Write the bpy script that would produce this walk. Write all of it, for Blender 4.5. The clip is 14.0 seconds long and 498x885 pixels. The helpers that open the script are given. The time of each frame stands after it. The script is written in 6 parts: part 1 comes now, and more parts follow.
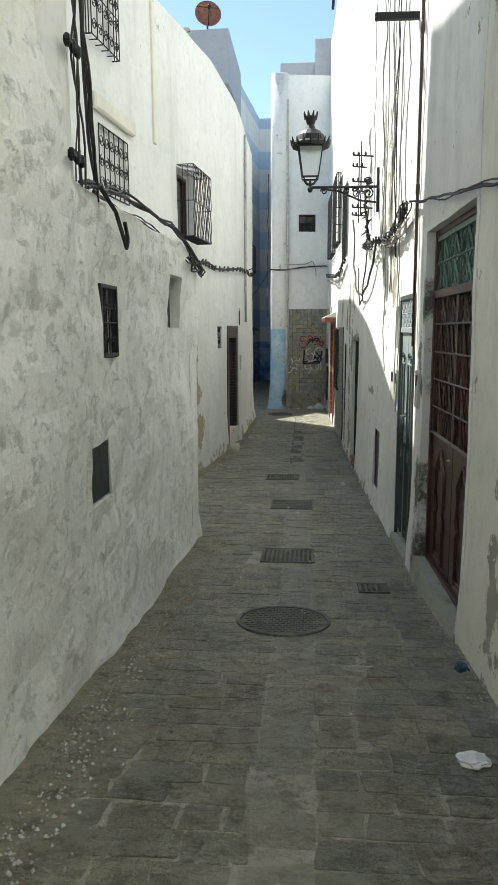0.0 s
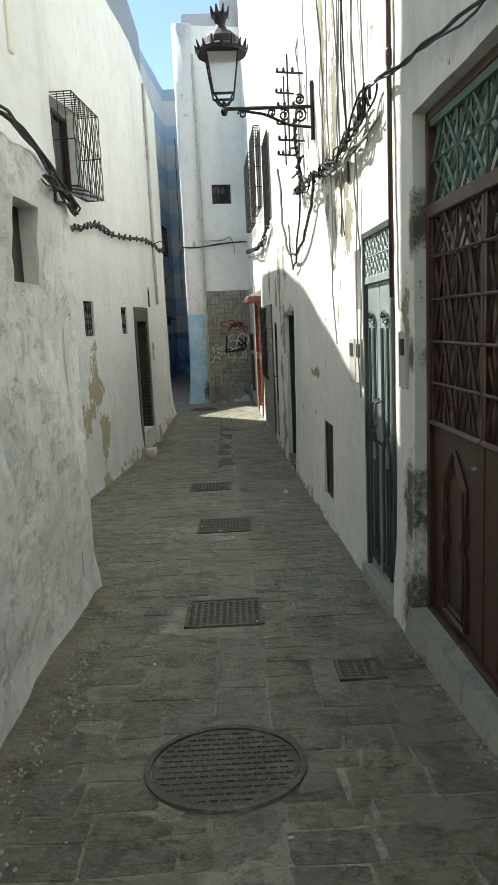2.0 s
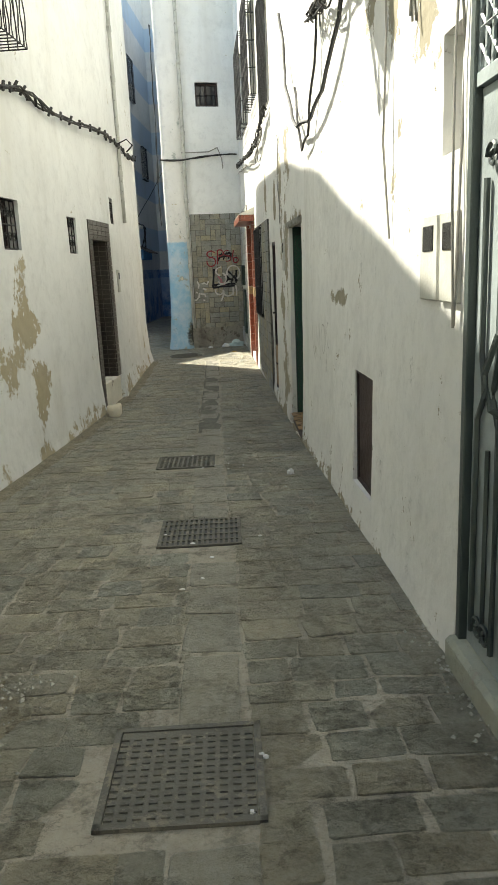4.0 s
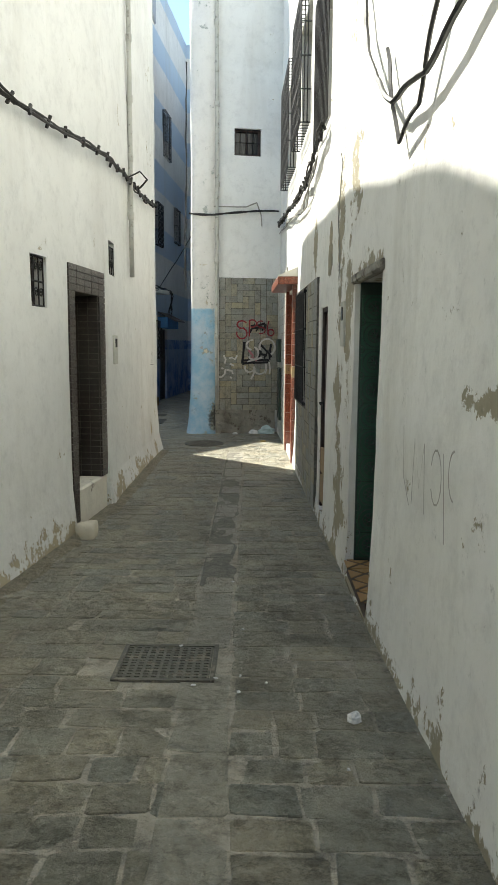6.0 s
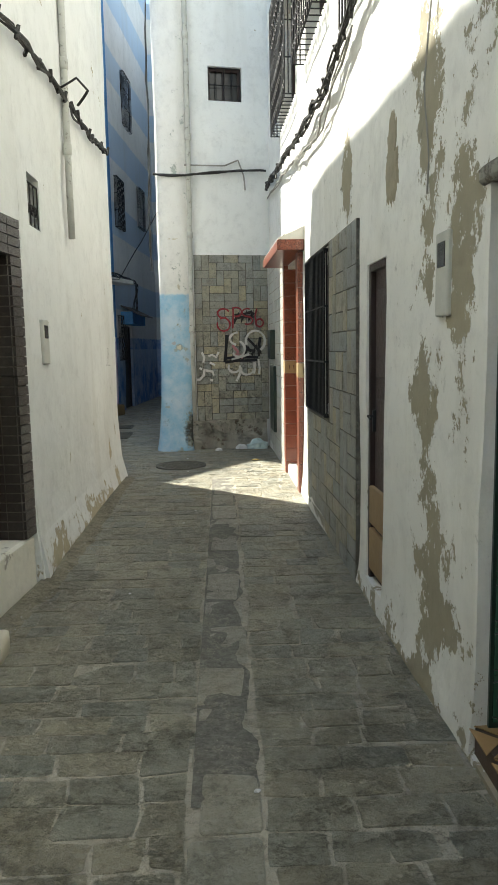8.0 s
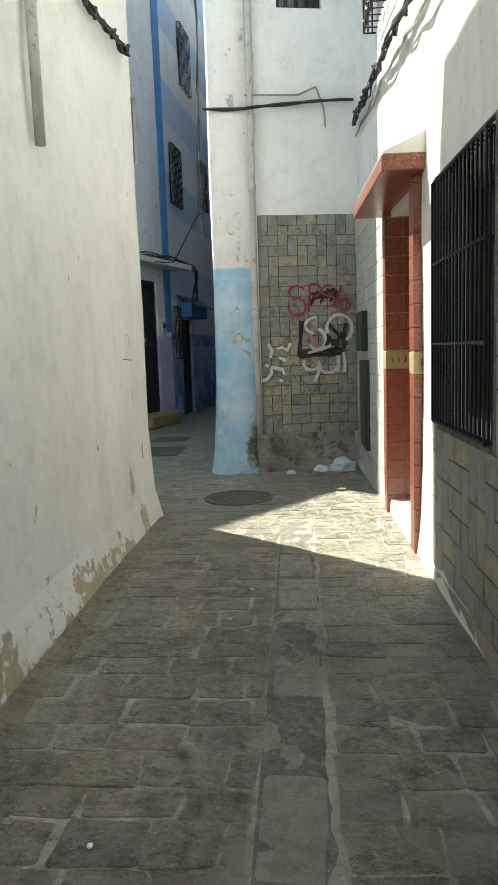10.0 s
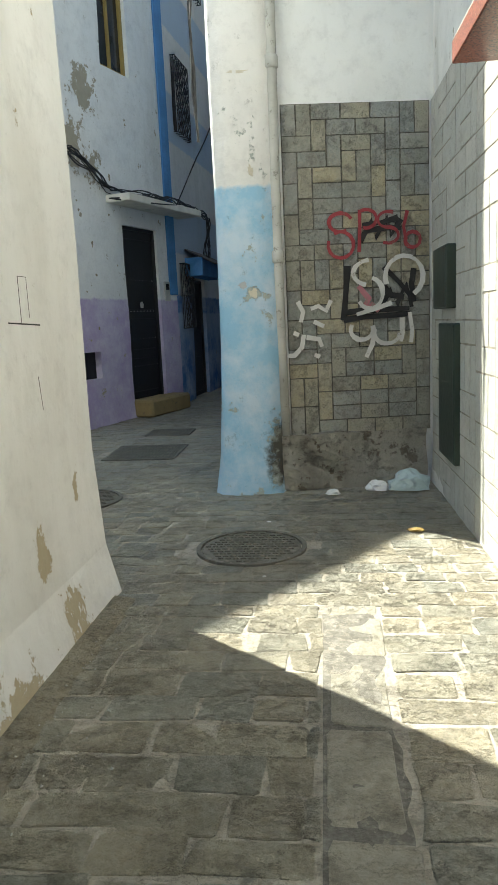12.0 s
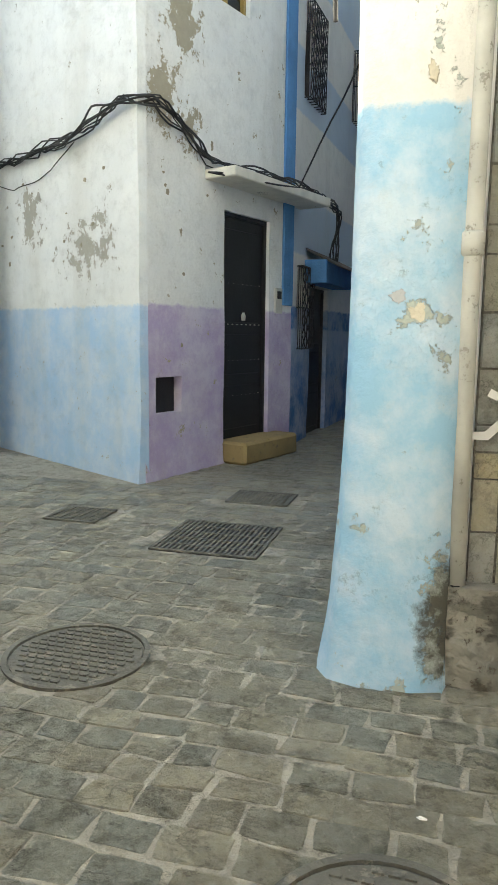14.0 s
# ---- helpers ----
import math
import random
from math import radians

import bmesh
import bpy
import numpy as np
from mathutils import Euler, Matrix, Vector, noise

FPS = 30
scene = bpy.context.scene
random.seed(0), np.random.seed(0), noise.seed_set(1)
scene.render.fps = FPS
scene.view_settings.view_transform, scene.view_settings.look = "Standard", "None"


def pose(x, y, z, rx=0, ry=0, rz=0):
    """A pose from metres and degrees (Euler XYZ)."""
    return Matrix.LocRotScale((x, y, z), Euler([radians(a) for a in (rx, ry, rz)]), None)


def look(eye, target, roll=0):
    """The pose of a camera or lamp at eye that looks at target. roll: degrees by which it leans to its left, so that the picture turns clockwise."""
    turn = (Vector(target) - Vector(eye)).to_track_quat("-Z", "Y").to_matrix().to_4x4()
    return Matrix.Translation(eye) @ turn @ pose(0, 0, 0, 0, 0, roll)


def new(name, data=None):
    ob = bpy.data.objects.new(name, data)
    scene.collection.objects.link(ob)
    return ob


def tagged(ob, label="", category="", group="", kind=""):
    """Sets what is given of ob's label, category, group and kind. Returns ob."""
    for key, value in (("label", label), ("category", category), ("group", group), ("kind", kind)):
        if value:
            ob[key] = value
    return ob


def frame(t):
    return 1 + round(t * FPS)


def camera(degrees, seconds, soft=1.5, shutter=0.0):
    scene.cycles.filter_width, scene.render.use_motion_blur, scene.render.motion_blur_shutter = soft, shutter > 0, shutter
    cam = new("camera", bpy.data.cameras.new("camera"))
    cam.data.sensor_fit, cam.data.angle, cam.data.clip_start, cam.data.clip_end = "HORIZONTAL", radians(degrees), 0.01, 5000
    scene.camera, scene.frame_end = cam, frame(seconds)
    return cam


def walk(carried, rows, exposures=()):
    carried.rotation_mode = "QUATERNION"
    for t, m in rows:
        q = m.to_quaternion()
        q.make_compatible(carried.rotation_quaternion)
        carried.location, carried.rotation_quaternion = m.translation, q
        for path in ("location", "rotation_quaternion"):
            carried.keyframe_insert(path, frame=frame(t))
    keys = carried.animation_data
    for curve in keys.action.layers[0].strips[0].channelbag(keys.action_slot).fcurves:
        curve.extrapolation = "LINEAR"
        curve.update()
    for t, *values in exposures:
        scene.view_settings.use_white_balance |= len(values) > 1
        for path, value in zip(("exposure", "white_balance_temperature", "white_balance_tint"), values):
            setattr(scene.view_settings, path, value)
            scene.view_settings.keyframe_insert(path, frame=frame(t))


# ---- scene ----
cam = camera(38.4, 14.0)
METRES, EYE, TILT, LEAN, TURN = 18.8, 1.5, 0.0, 0.0, 5.0
ROWS = [
    (0.0, 0.0, 0.0, 0.0, -0.03, -8.9, 0.21),
    (0.5, 0.002, 0.025, -0.0021, -2.56, -7.88, 0.32),
    (1.0, 0.0024, 0.0556, -0.0066, -4.35, -7.9, 0.98),
    (1.5, 0.0059, 0.0869, -0.0082, -4.86, -8.14, 1.37),
    (2.0, 0.0065, 0.1197, -0.0144, -6.39, -9.43, 2.59),
    (2.5, 0.0131, 0.1528, -0.0175, -9.64, -11.33, 4.22),
    (3.0, 0.0176, 0.1893, -0.0228, -16.01, -14.14, 4.87),
    (3.5, 0.0217, 0.2248, -0.0249, -10.65, -13.73, 3.7),
    (4.0, 0.0227, 0.2604, -0.0324, -7.01, -13.66, 2.54),
    (6.5, 0.0415, 0.4524, -0.0355, -4.7, -6.76, -0.82),
    (7.0, 0.0399, 0.4879, -0.0388, -6.69, -6.6, -0.42),
    (7.5, 0.04, 0.525, -0.0397, -7.53, -7.04, 0.37),
    (8.0, 0.0376, 0.5619, -0.0408, -6.73, -7.63, 1.01),
    (8.5, 0.0414, 0.5978, -0.0405, -5.13, -7.49, 1.3),
    (9.0, 0.0434, 0.6324, -0.0448, -2.86, -6.71, 1.29),
    (11.5, 0.06, 0.8129, -0.0502, 0.52, -9.22, 2.61),
    (12.0, 0.0553, 0.8488, -0.052, 1.46, -9.58, 2.68),
    (12.5, 0.0538, 0.8865, -0.0502, 3.04, -9.83, 2.38),
    (13.0, 0.0477, 0.9211, -0.0469, 5.96, -9.38, 1.57),
    (13.5, 0.0473, 0.9545, -0.0468, 8.18, -8.84, 0.47),
    (14.0, 0.0444, 0.991, -0.0456, 11.04, -8.58, -0.68),
]
walk(cam, [(t, pose(0, 0, EYE, TILT, LEAN, TURN) @ pose(METRES * x, METRES * y, METRES * z, 90 + pitch, roll, yaw)) for t, x, y, z, yaw, pitch, roll in ROWS],
     exposures=[(0.0, 1.0, 6700, 5), (0.5, 0.8, 6700, 5), (1.0, 0.88, 6700, 5), (2.0, 1.0, 6750, 5), (2.5, 1.15, 7100, 5), (3.0, 2.0, 7350, 5), (3.5, 1.42, 7350, 5), (4.0, 1.5, 7350, 5), (6.5, 1.32, 6950, 6), (7.0, 1.2, 6950, 6),
                (7.5, 1.5, 7000, 5), (9.0, 1.65, 7000, 5), (11.5, 1.82, 6950, 4), (13.0, 2.2, 7200, 5), (14.0, 2.72, 7950, 6)])

# ---- light: clear sky, high sun from ahead on the left ----
SUN_EL, SUN_X, SUN_Y = 53.0, 0.77, -0.64
world = bpy.data.worlds.new("sky")
scene.world = world
world.use_nodes = True
wn = world.node_tree.nodes
sky = wn.new("ShaderNodeTexSky")
sky.sky_type, sky.sun_disc = "NISHITA", False
sky.sun_elevation = radians(SUN_EL)
sky.sun_rotation = math.atan2(-SUN_X, -SUN_Y)
sky.dust_density, sky.air_density, sky.ozone_density = 0.2, 1.0, 2.0
wn["Background"].inputs["Strength"].default_value = 0.12
world.node_tree.links.new(sky.outputs[0], wn["Background"].inputs[0])
sun = new("sun", bpy.data.lights.new("sun", "SUN"))
sun.data.energy, sun.data.angle, sun.data.color = 5.0, radians(0.53), (1.0, 0.985, 0.955)
_h = math.cos(radians(SUN_EL))
sun.matrix_world = look((0, 0, 40), Vector((0, 0, 40)) + Vector((SUN_X * _h, SUN_Y * _h, -math.sin(radians(SUN_EL)))))


# ---- materials ----
def material(name, build, rough=0.85, metal=0.0, bump=0.0, depth=0.03):
    """build(k) returns the colour socket and the height socket (or None)."""
    m = bpy.data.materials.new(name)
    m.use_nodes = True
    k = Kit(m.node_tree)
    col, height = build(k)
    b = k.n["Principled BSDF"]
    k.put(b.inputs["Base Color"], col)
    k.put(b.inputs["Roughness"], rough)
    b.inputs["Metallic"].default_value = metal
    if height is not None and bump:
        bn = k.n.new("ShaderNodeBump")
        bn.inputs["Strength"].default_value = bump
        bn.inputs["Distance"].default_value = depth
        k.l.new(height, bn.inputs["Height"])
        k.l.new(bn.outputs[0], b.inputs["Normal"])
    return m


class Kit:
    def __init__(self, tree):
        self.n, self.l = tree.nodes, tree.links
        self.pos = self.n.new("ShaderNodeNewGeometry").outputs["Position"]
        self.info = self.n.new("ShaderNodeObjectInfo").outputs["Random"]

    def put(self, socket, value):
        if hasattr(value, "is_linked"):
            self.l.new(value, socket)
        elif isinstance(value, (tuple, list)):
            socket.default_value = (*value, 1.0) if len(value) == 3 else value
        else:
            socket.default_value = value

    def noise(self, scale, detail=5, rough=0.6, stretch=(1, 1, 1)):
        mp = self.n.new("ShaderNodeMapping")
        mp.inputs["Scale"].default_value = stretch
        self.l.new(self.pos, mp.inputs[0])
        t = self.n.new("ShaderNodeTexNoise")
        t.inputs["Scale"].default_value, t.inputs["Detail"].default_value, t.inputs["Roughness"].default_value = scale, detail, rough
        self.l.new(mp.outputs[0], t.inputs[0])
        return t.outputs["Fac"]

    def voronoi(self, scale, stretch=(1, 1, 1), out="Distance"):
        mp = self.n.new("ShaderNodeMapping")
        mp.inputs["Scale"].default_value = stretch
        self.l.new(self.pos, mp.inputs[0])
        t = self.n.new("ShaderNodeTexVoronoi")
        t.inputs["Scale"].default_value = scale
        self.l.new(mp.outputs[0], t.inputs[0])
        return t.outputs[out]

    def ramp(self, value, *stops):
        r = self.n.new("ShaderNodeValToRGB")
        e = r.color_ramp.elements
        while len(e) < len(stops):
            e.new(0.5)
        for el, (p, c) in zip(e, stops):
            el.position = p
            el.color = (c, c, c, 1) if not isinstance(c, tuple) else (*c, 1)
        self.l.new(value, r.inputs[0])
        return r.outputs[0]

    def mix(self, fac, a, b, mode="MIX"):
        m = self.n.new("ShaderNodeMix")
        m.data_type, m.blend_type = "RGBA", mode
        self.put(m.inputs[0], fac)
        self.put(m.inputs[6], a)
        self.put(m.inputs[7], b)
        return m.outputs[2]

    def math(self, op, a, b=0.0):
        m = self.n.new("ShaderNodeMath")
        m.operation = op
        self.put(m.inputs[0], a)
        self.put(m.inputs[1], b)
        return m.outputs[0]

    def zone(self, centre, radii):
        """1 at a centre, falling to 0 on an ellipsoid round it."""
        d = self.pos
        for op, v in (("SUBTRACT", centre), ("DIVIDE", radii)):
            m = self.n.new("ShaderNodeVectorMath")
            m.operation = op
            self.l.new(d, m.inputs[0])
            m.inputs[1].default_value = v
            d = m.outputs[0]
        m = self.n.new("ShaderNodeVectorMath")
        m.operation = "LENGTH"
        self.l.new(d, m.inputs[0])
        return self.math("MAXIMUM", self.math("SUBTRACT", 1.0, m.outputs["Value"]), 0.0)

    def zones(self, items):
        total = 0.0
        for c, r in items:
            total = self.math("MAXIMUM", self.zone(c, r), total)
        return total

    def axis(self, i):
        s = self.n.new("ShaderNodeSeparateXYZ")
        self.l.new(self.pos, s.inputs[0])
        return s.outputs[i]


def plaster(name, tint, under=(0.27, 0.25, 0.21), peel=0.68, stain=0.5, bump=0.55, dado=None, grime=(0.42, 0.40, 0.33), worn=(), mould=(), depth=0.03, crust=0.0, bands=None, grain=2.1):
    """Limewashed plaster: soft stains, runs, flakes that show the render below; dado: (height, colour) of a painted lower part;
    worn, mould: (centre, radii) of flaked and of mouldy areas; bands: (pitch, colour) of painted stripes."""
    def build(k):
        big, fine = k.noise(0.7, 4), k.noise(9, 8, 0.7)
        runs = k.noise(1.6, 6, 0.6, (1, 1, 0.16))
        lumps = k.noise(8, 5, 0.62)
        cells = k.voronoi(5)
        c = k.mix(k.ramp(big, (0.35, 0.0), (0.65, 1.0)), tint, tuple(v * 0.9 for v in tint))
        c = k.mix(k.math("MULTIPLY", k.ramp(k.noise(4.5, 7, 0.75), (0.48, 0.0), (0.66, 1.0)), 0.4), c, tuple(v * 0.72 for v in tint))
        pits = k.ramp(k.noise(16, 8, 0.8), (0.58, 0.0), (0.66, 1.0))
        c = k.mix(k.math("MULTIPLY", pits, 0.22), c, tuple(v * 0.5 for v in tint))
        if dado:
            edge = k.math("ADD", k.axis(2), k.math("MULTIPLY", k.math("SUBTRACT", fine, 0.5), 0.12))
            low = k.ramp(k.math("SUBTRACT", edge, dado[0] - 0.5), (0.485, 1.0), (0.515, 0.0))
            wash = k.mix(k.ramp(k.noise(2.6, 6, 0.7), (0.4, 0.0), (0.62, 0.85)), dado[1], tuple(0.45 * v + 0.4 for v in dado[1]))
            c = k.mix(low, c, wash)
        if bands:
            wave = k.math("FRACT", k.math("DIVIDE", k.math("ADD", k.axis(2), k.math("MULTIPLY", fine, 0.1)), bands[0]))
            stripe = k.ramp(wave, (0.0, 0.0), (0.02, 1.0), (0.44, 1.0), (0.46, 0.0))
            c = k.mix(k.math("MULTIPLY", stripe, k.ramp(k.axis(2), (0.0, 0.0), (1.0, 1.0))), c, bands[1])
        if crust:
            scurf = k.ramp(k.noise(5.5, 9, 0.78, (1, 1, 1.5)), (0.54, 0.0), (0.66, 1.0))
            c = k.mix(k.math("MULTIPLY", scurf, crust), c, grime)
            hair = k.ramp(k.noise(2.6, 6, 0.7), (0.494, 0.0), (0.5, 1.0), (0.506, 0.0))
            c = k.mix(k.math("MULTIPLY", hair, 0.5 * crust), c, tuple(v * 0.4 for v in grime))
        c = k.mix(k.math("MULTIPLY", k.ramp(runs, (0.53, 0.0), (0.75, 1.0)), stain * 0.8), c, grime)
        c = k.mix(k.math("MULTIPLY", k.ramp(fine, (0.56, 0.0), (0.72, 1.0)), 0.25), c, tuple(v * 0.72 for v in tint))
        chips = k.noise(grain, 9, 0.74)
        if worn:
            chips = k.math("ADD", chips, k.math("MULTIPLY", k.zones(worn), 0.27))
            chips = k.math("ADD", chips, k.math("MULTIPLY", k.math("SUBTRACT", k.noise(7, 8, 0.75, (1, 1, 0.6)), 0.5), 0.3))
        flake = k.ramp(chips, (peel, 0.0), (peel + 0.012, 1.0))
        c = k.mix(flake, c, k.mix(fine, under, tuple(v * 1.5 for v in under)))
        if mould:
            black = k.math("ADD", k.noise(6, 9, 0.8), k.math("MULTIPLY", k.zones(mould), 0.4))
            c = k.mix(k.ramp(black, (0.6, 0.0), (0.78, 0.92)), c, (0.06, 0.056, 0.04))
        h = k.math("ADD", k.math("MULTIPLY", lumps, 0.5), k.math("MULTIPLY", cells, 0.25))
        h = k.math("ADD", h, k.math("MULTIPLY", k.noise(2.2, 3), 1.2))
        if crust:
            h = k.math("ADD", h, k.math("MULTIPLY", k.noise(24, 6, 0.7), 0.5))
            h = k.math("ADD", h, k.math("MULTIPLY", scurf, 0.35))
        h = k.math("SUBTRACT", h, k.math("MULTIPLY", flake, 0.35))
        return c, h
    return material(name, build, 0.9, 0, bump, depth)


def stone(name, colours, bump=0.5, rough=0.85, dirt=(0.085, 0.08, 0.062), wear=0.6, speck=1.0):
    def build(k):
        t = k.n.new("ShaderNodeValToRGB")
        e = t.color_ramp.elements
        while len(e) < len(colours):
            e.new(0.5)
        for i, (el, c) in enumerate(zip(e, colours)):
            el.position, el.color = i / (len(colours) - 1), (*c, 1)
        tone = k.n.new("ShaderNodeAttribute")
        tone.attribute_name = "tone"
        pick = k.math("FRACT", k.math("ADD", k.info, tone.outputs["Fac"]))
        pick = k.math("ADD", k.math("MULTIPLY", pick, 0.8), k.math("MULTIPLY", k.noise(1.5, 3), 0.3))
        k.l.new(pick, t.inputs[0])
        c = k.mix(k.math("MULTIPLY", k.ramp(k.noise(1.1, 6, 0.7), (0.45, 0.0), (0.7, 1.0)), wear), t.outputs[0], dirt)
        c = k.mix(k.ramp(k.noise(30, 6, 0.75), (0.35, 0.0), (0.75, 0.45 * speck)), c, (0.42, 0.405, 0.35))
        c = k.mix(k.ramp(k.noise(60, 3, 0.75), (0.66, 0.0), (0.74, 0.5 * speck)), c, (0.45, 0.43, 0.37))
        vein = k.ramp(k.noise(2.4, 7, 0.7), (0.488, 0.0), (0.5, 1.0), (0.512, 0.0))
        c = k.mix(k.math("MULTIPLY", vein, 0.5 * speck), c, (0.36, 0.33, 0.26))
        crack = k.ramp(k.noise(1.7, 8, 0.75, (1, 1.6, 1)), (0.492, 0.0), (0.5, 1.0), (0.508, 0.0))
        c = k.mix(k.math("MULTIPLY", crack, 0.5 * speck), c, tuple(v * 0.35 for v in dirt))
        c = k.mix(k.ramp(k.noise(7, 8, 0.8), (0.5, 0.0), (0.62, 0.6 * speck)), c, dirt)
        h = k.math("ADD", k.noise(22, 8, 0.75), k.math("MULTIPLY", k.noise(6, 5), 1.3))
        h = k.math("SUBTRACT", h, k.math("MULTIPLY", crack, 0.5))
        h = k.math("ADD", h, k.math("MULTIPLY", k.ramp(k.noise(4.2, 9, 0.72), (0.40, 0.0), (0.44, 0.5), (0.53, 0.55), (0.56, 1.0)), 0.4 * speck))
        return c, h
    return material(name, build, rough, 0, bump)


def paint(name, c, rough=0.5, metal=0.0, chips=(0.13, 0.08, 0.05), amount=0.66, bump=0.15):
    def build(k):
        a = k.mix(k.ramp(k.noise(3, 5), (0.35, 0.0), (0.7, 1.0)), c, tuple(v * 0.7 for v in c))
        a = k.mix(k.ramp(k.noise(12, 9, 0.75), (amount, 0.0), (amount + 0.03, 1.0)), a, chips)
        a = k.mix(k.ramp(k.noise(5, 5, 0.6, (1, 1, 0.2)), (0.55, 0.0), (0.8, 0.4)), a, tuple(v * 0.5 + 0.06 for v in c))
        return a, k.noise(25, 5)
    return material(name, build, rough, metal, bump)


FOOT_LEFT = [((-1.55, 17.5, -0.95), (1.0, 3.2, 0.55)), ((-1.8, 13.0, -1.0), (1.0, 4.0, 0.4))]
WHITE = plaster("white_limewash", (0.80, 0.81, 0.785), under=(0.33, 0.29, 0.20), peel=0.665, stain=0.4, worn=FOOT_LEFT + [
    ((-1.9, 12.0, 0.45), (1.0, 0.75, 0.75)), ((-1.9, 12.3, -0.2), (1.0, 0.45, 0.7)), ((-1.95, 11.5, 0.15), (1.0, 0.4, 0.5)), ((-1.55, 19.2, -0.25), (0.5, 0.16, 0.3)), ((-1.55, 18.75, -0.42), (0.5, 0.12, 0.24))])
ROUGH_WHITE = plaster("rough_white_limewash", (0.90, 0.91, 0.88), peel=0.70, stain=0.35, bump=0.85, grime=(0.7, 0.7, 0.65), depth=0.024, crust=0.1)
OLD_WHITE = plaster("old_flaking_limewash", (0.80, 0.795, 0.75), under=(0.25, 0.225, 0.16), peel=0.64, grain=3.6, stain=0.65, bump=0.6, worn=[
    ((0.72, 14.0, 1.9), (1.0, 0.32, 1.1)), ((0.72, 14.0, 0.45), (1.0, 0.36, 0.9)), ((0.72, 13.8, -0.4), (1.0, 0.5, 0.65)), ((0.75, 13.3, 2.1), (1.0, 0.4, 0.5)), ((0.75, 12.8, 1.4), (1.0, 0.7, 0.16)), ((0.75, 13.5, 1.0), (1.0, 0.25, 1.2)),
    ((0.68, 15.9, 1.9), (1.0, 0.3, 0.5)), ((0.88, 8.75, 3.0), (1.0, 0.3, 1.9)), ((0.87, 9.3, 3.3), (1.0, 0.28, 1.7)), ((0.9, 8.2, 2.1), (1.0, 0.3, 0.7)), ((0.8, 10.3, 0.66), (1.0, 0.7, 0.1)),
    ((0.75, 12.0, -1.0), (1.0, 7.0, 0.3)), ((0.95, 6.6, 1.3), (1.0, 0.16, 0.45))],
    mould=[((0.96, 6.46, 0.12), (1.0, 0.22, 0.5)), ((0.96, 6.44, -0.5), (1.0, 0.22, 0.45)), ((0.96, 6.45, 1.02), (1.0, 0.12, 0.16)), ((0.96, 6.41, 1.75), (1.0, 0.1, 0.3))])
CREAM = plaster("cream_limewash", (0.79, 0.76, 0.66), peel=0.635, stain=0.65, bump=0.5, worn=[
    ((1.05, 3.95, 0.1), (1.0, 0.2, 1.0)), ((1.05, 3.7, 1.5), (1.0, 0.14, 0.8)), ((1.05, 4.4, 3.4), (1.0, 0.3, 0.5)), ((1.05, 2.0, -0.3), (1.0, 3.0, 0.4))])
PILLAR = plaster("blue_dado_limewash", (0.75, 0.74, 0.70), under=(0.30, 0.33, 0.30), peel=0.625, grain=4.0, bump=0.8, stain=0.6, dado=(1.54, (0.27, 0.48, 0.63)), worn=[
    ((-0.95, 21.6, 0.74), (0.13, 0.5, 0.12)), ((-1.0, 21.5, -0.98), (0.6, 0.6, 0.25)), ((-0.8, 21.6, -0.5), (0.14, 0.5, 0.45))], mould=[((-0.76, 21.6, -0.5), (0.22, 0.4, 0.45))])
LILAC = plaster("lilac_dado_limewash", (0.81, 0.82, 0.79), under=(0.30, 0.27, 0.20), peel=0.635, grain=5.0, crust=0.15, stain=0.5, dado=(0.92, (0.44, 0.36, 0.54)), worn=[
    ((-3.5, 25.2, 2.85), (1.0, 0.42, 0.5)), ((-3.4, 25.55, 2.6), (1.0, 0.34, 0.36)), ((-3.5, 25.5, 3.6), (1.0, 0.5, 0.5))])
SKYBLUE = plaster("pale_blue_dado_limewash", (0.78, 0.80, 0.78), under=(0.30, 0.29, 0.25), peel=0.655, grain=6.0, crust=0.15, stain=0.4, dado=(0.9, (0.38, 0.56, 0.73)), worn=[((-4.4, 25.3, 1.5), (0.7, 1.0, 0.5)), ((-5.4, 25.8, 1.9), (0.5, 1.0, 0.5))])
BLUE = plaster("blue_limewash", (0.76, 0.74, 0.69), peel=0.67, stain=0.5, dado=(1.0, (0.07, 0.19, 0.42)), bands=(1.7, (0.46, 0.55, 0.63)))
GREYWALL = plaster("grey_render", (0.42, 0.43, 0.45), peel=0.72, stain=0.6)
BAREWALL = plaster("bare_brown_render", (0.33, 0.29, 0.205), peel=0.6, stain=0.5, bump=0.9)
FOOT = plaster("tan_crumbling_render", (0.62, 0.57, 0.45), under=(0.4, 0.36, 0.28), peel=0.58, stain=0.6, bump=1.0)
RUBBLE = plaster("dirty_plinth_render", (0.40, 0.38, 0.32), under=(0.15, 0.13, 0.10), peel=0.57, stain=0.8, bump=1.0, grime=(0.12, 0.11, 0.09), grain=7.0, crust=0.6, depth=0.06)
PAVING = stone("worn_paving_stone", [(0.168, 0.165, 0.120), (0.298, 0.266, 0.184), (0.207, 0.215, 0.171), (0.351, 0.312, 0.212), (0.239, 0.246, 0.199)], 1.0, 0.46, (0.085, 0.078, 0.05), 0.65)
JOINT = stone("dusty_ground", [(0.278, 0.255, 0.201), (0.394, 0.354, 0.278)], 0.6, 0.95)
SLAB = stone("gutter_slab_stone", [(0.200, 0.194, 0.150), (0.263, 0.244, 0.181)], 0.7, 0.5, (0.11, 0.10, 0.072), 0.5)
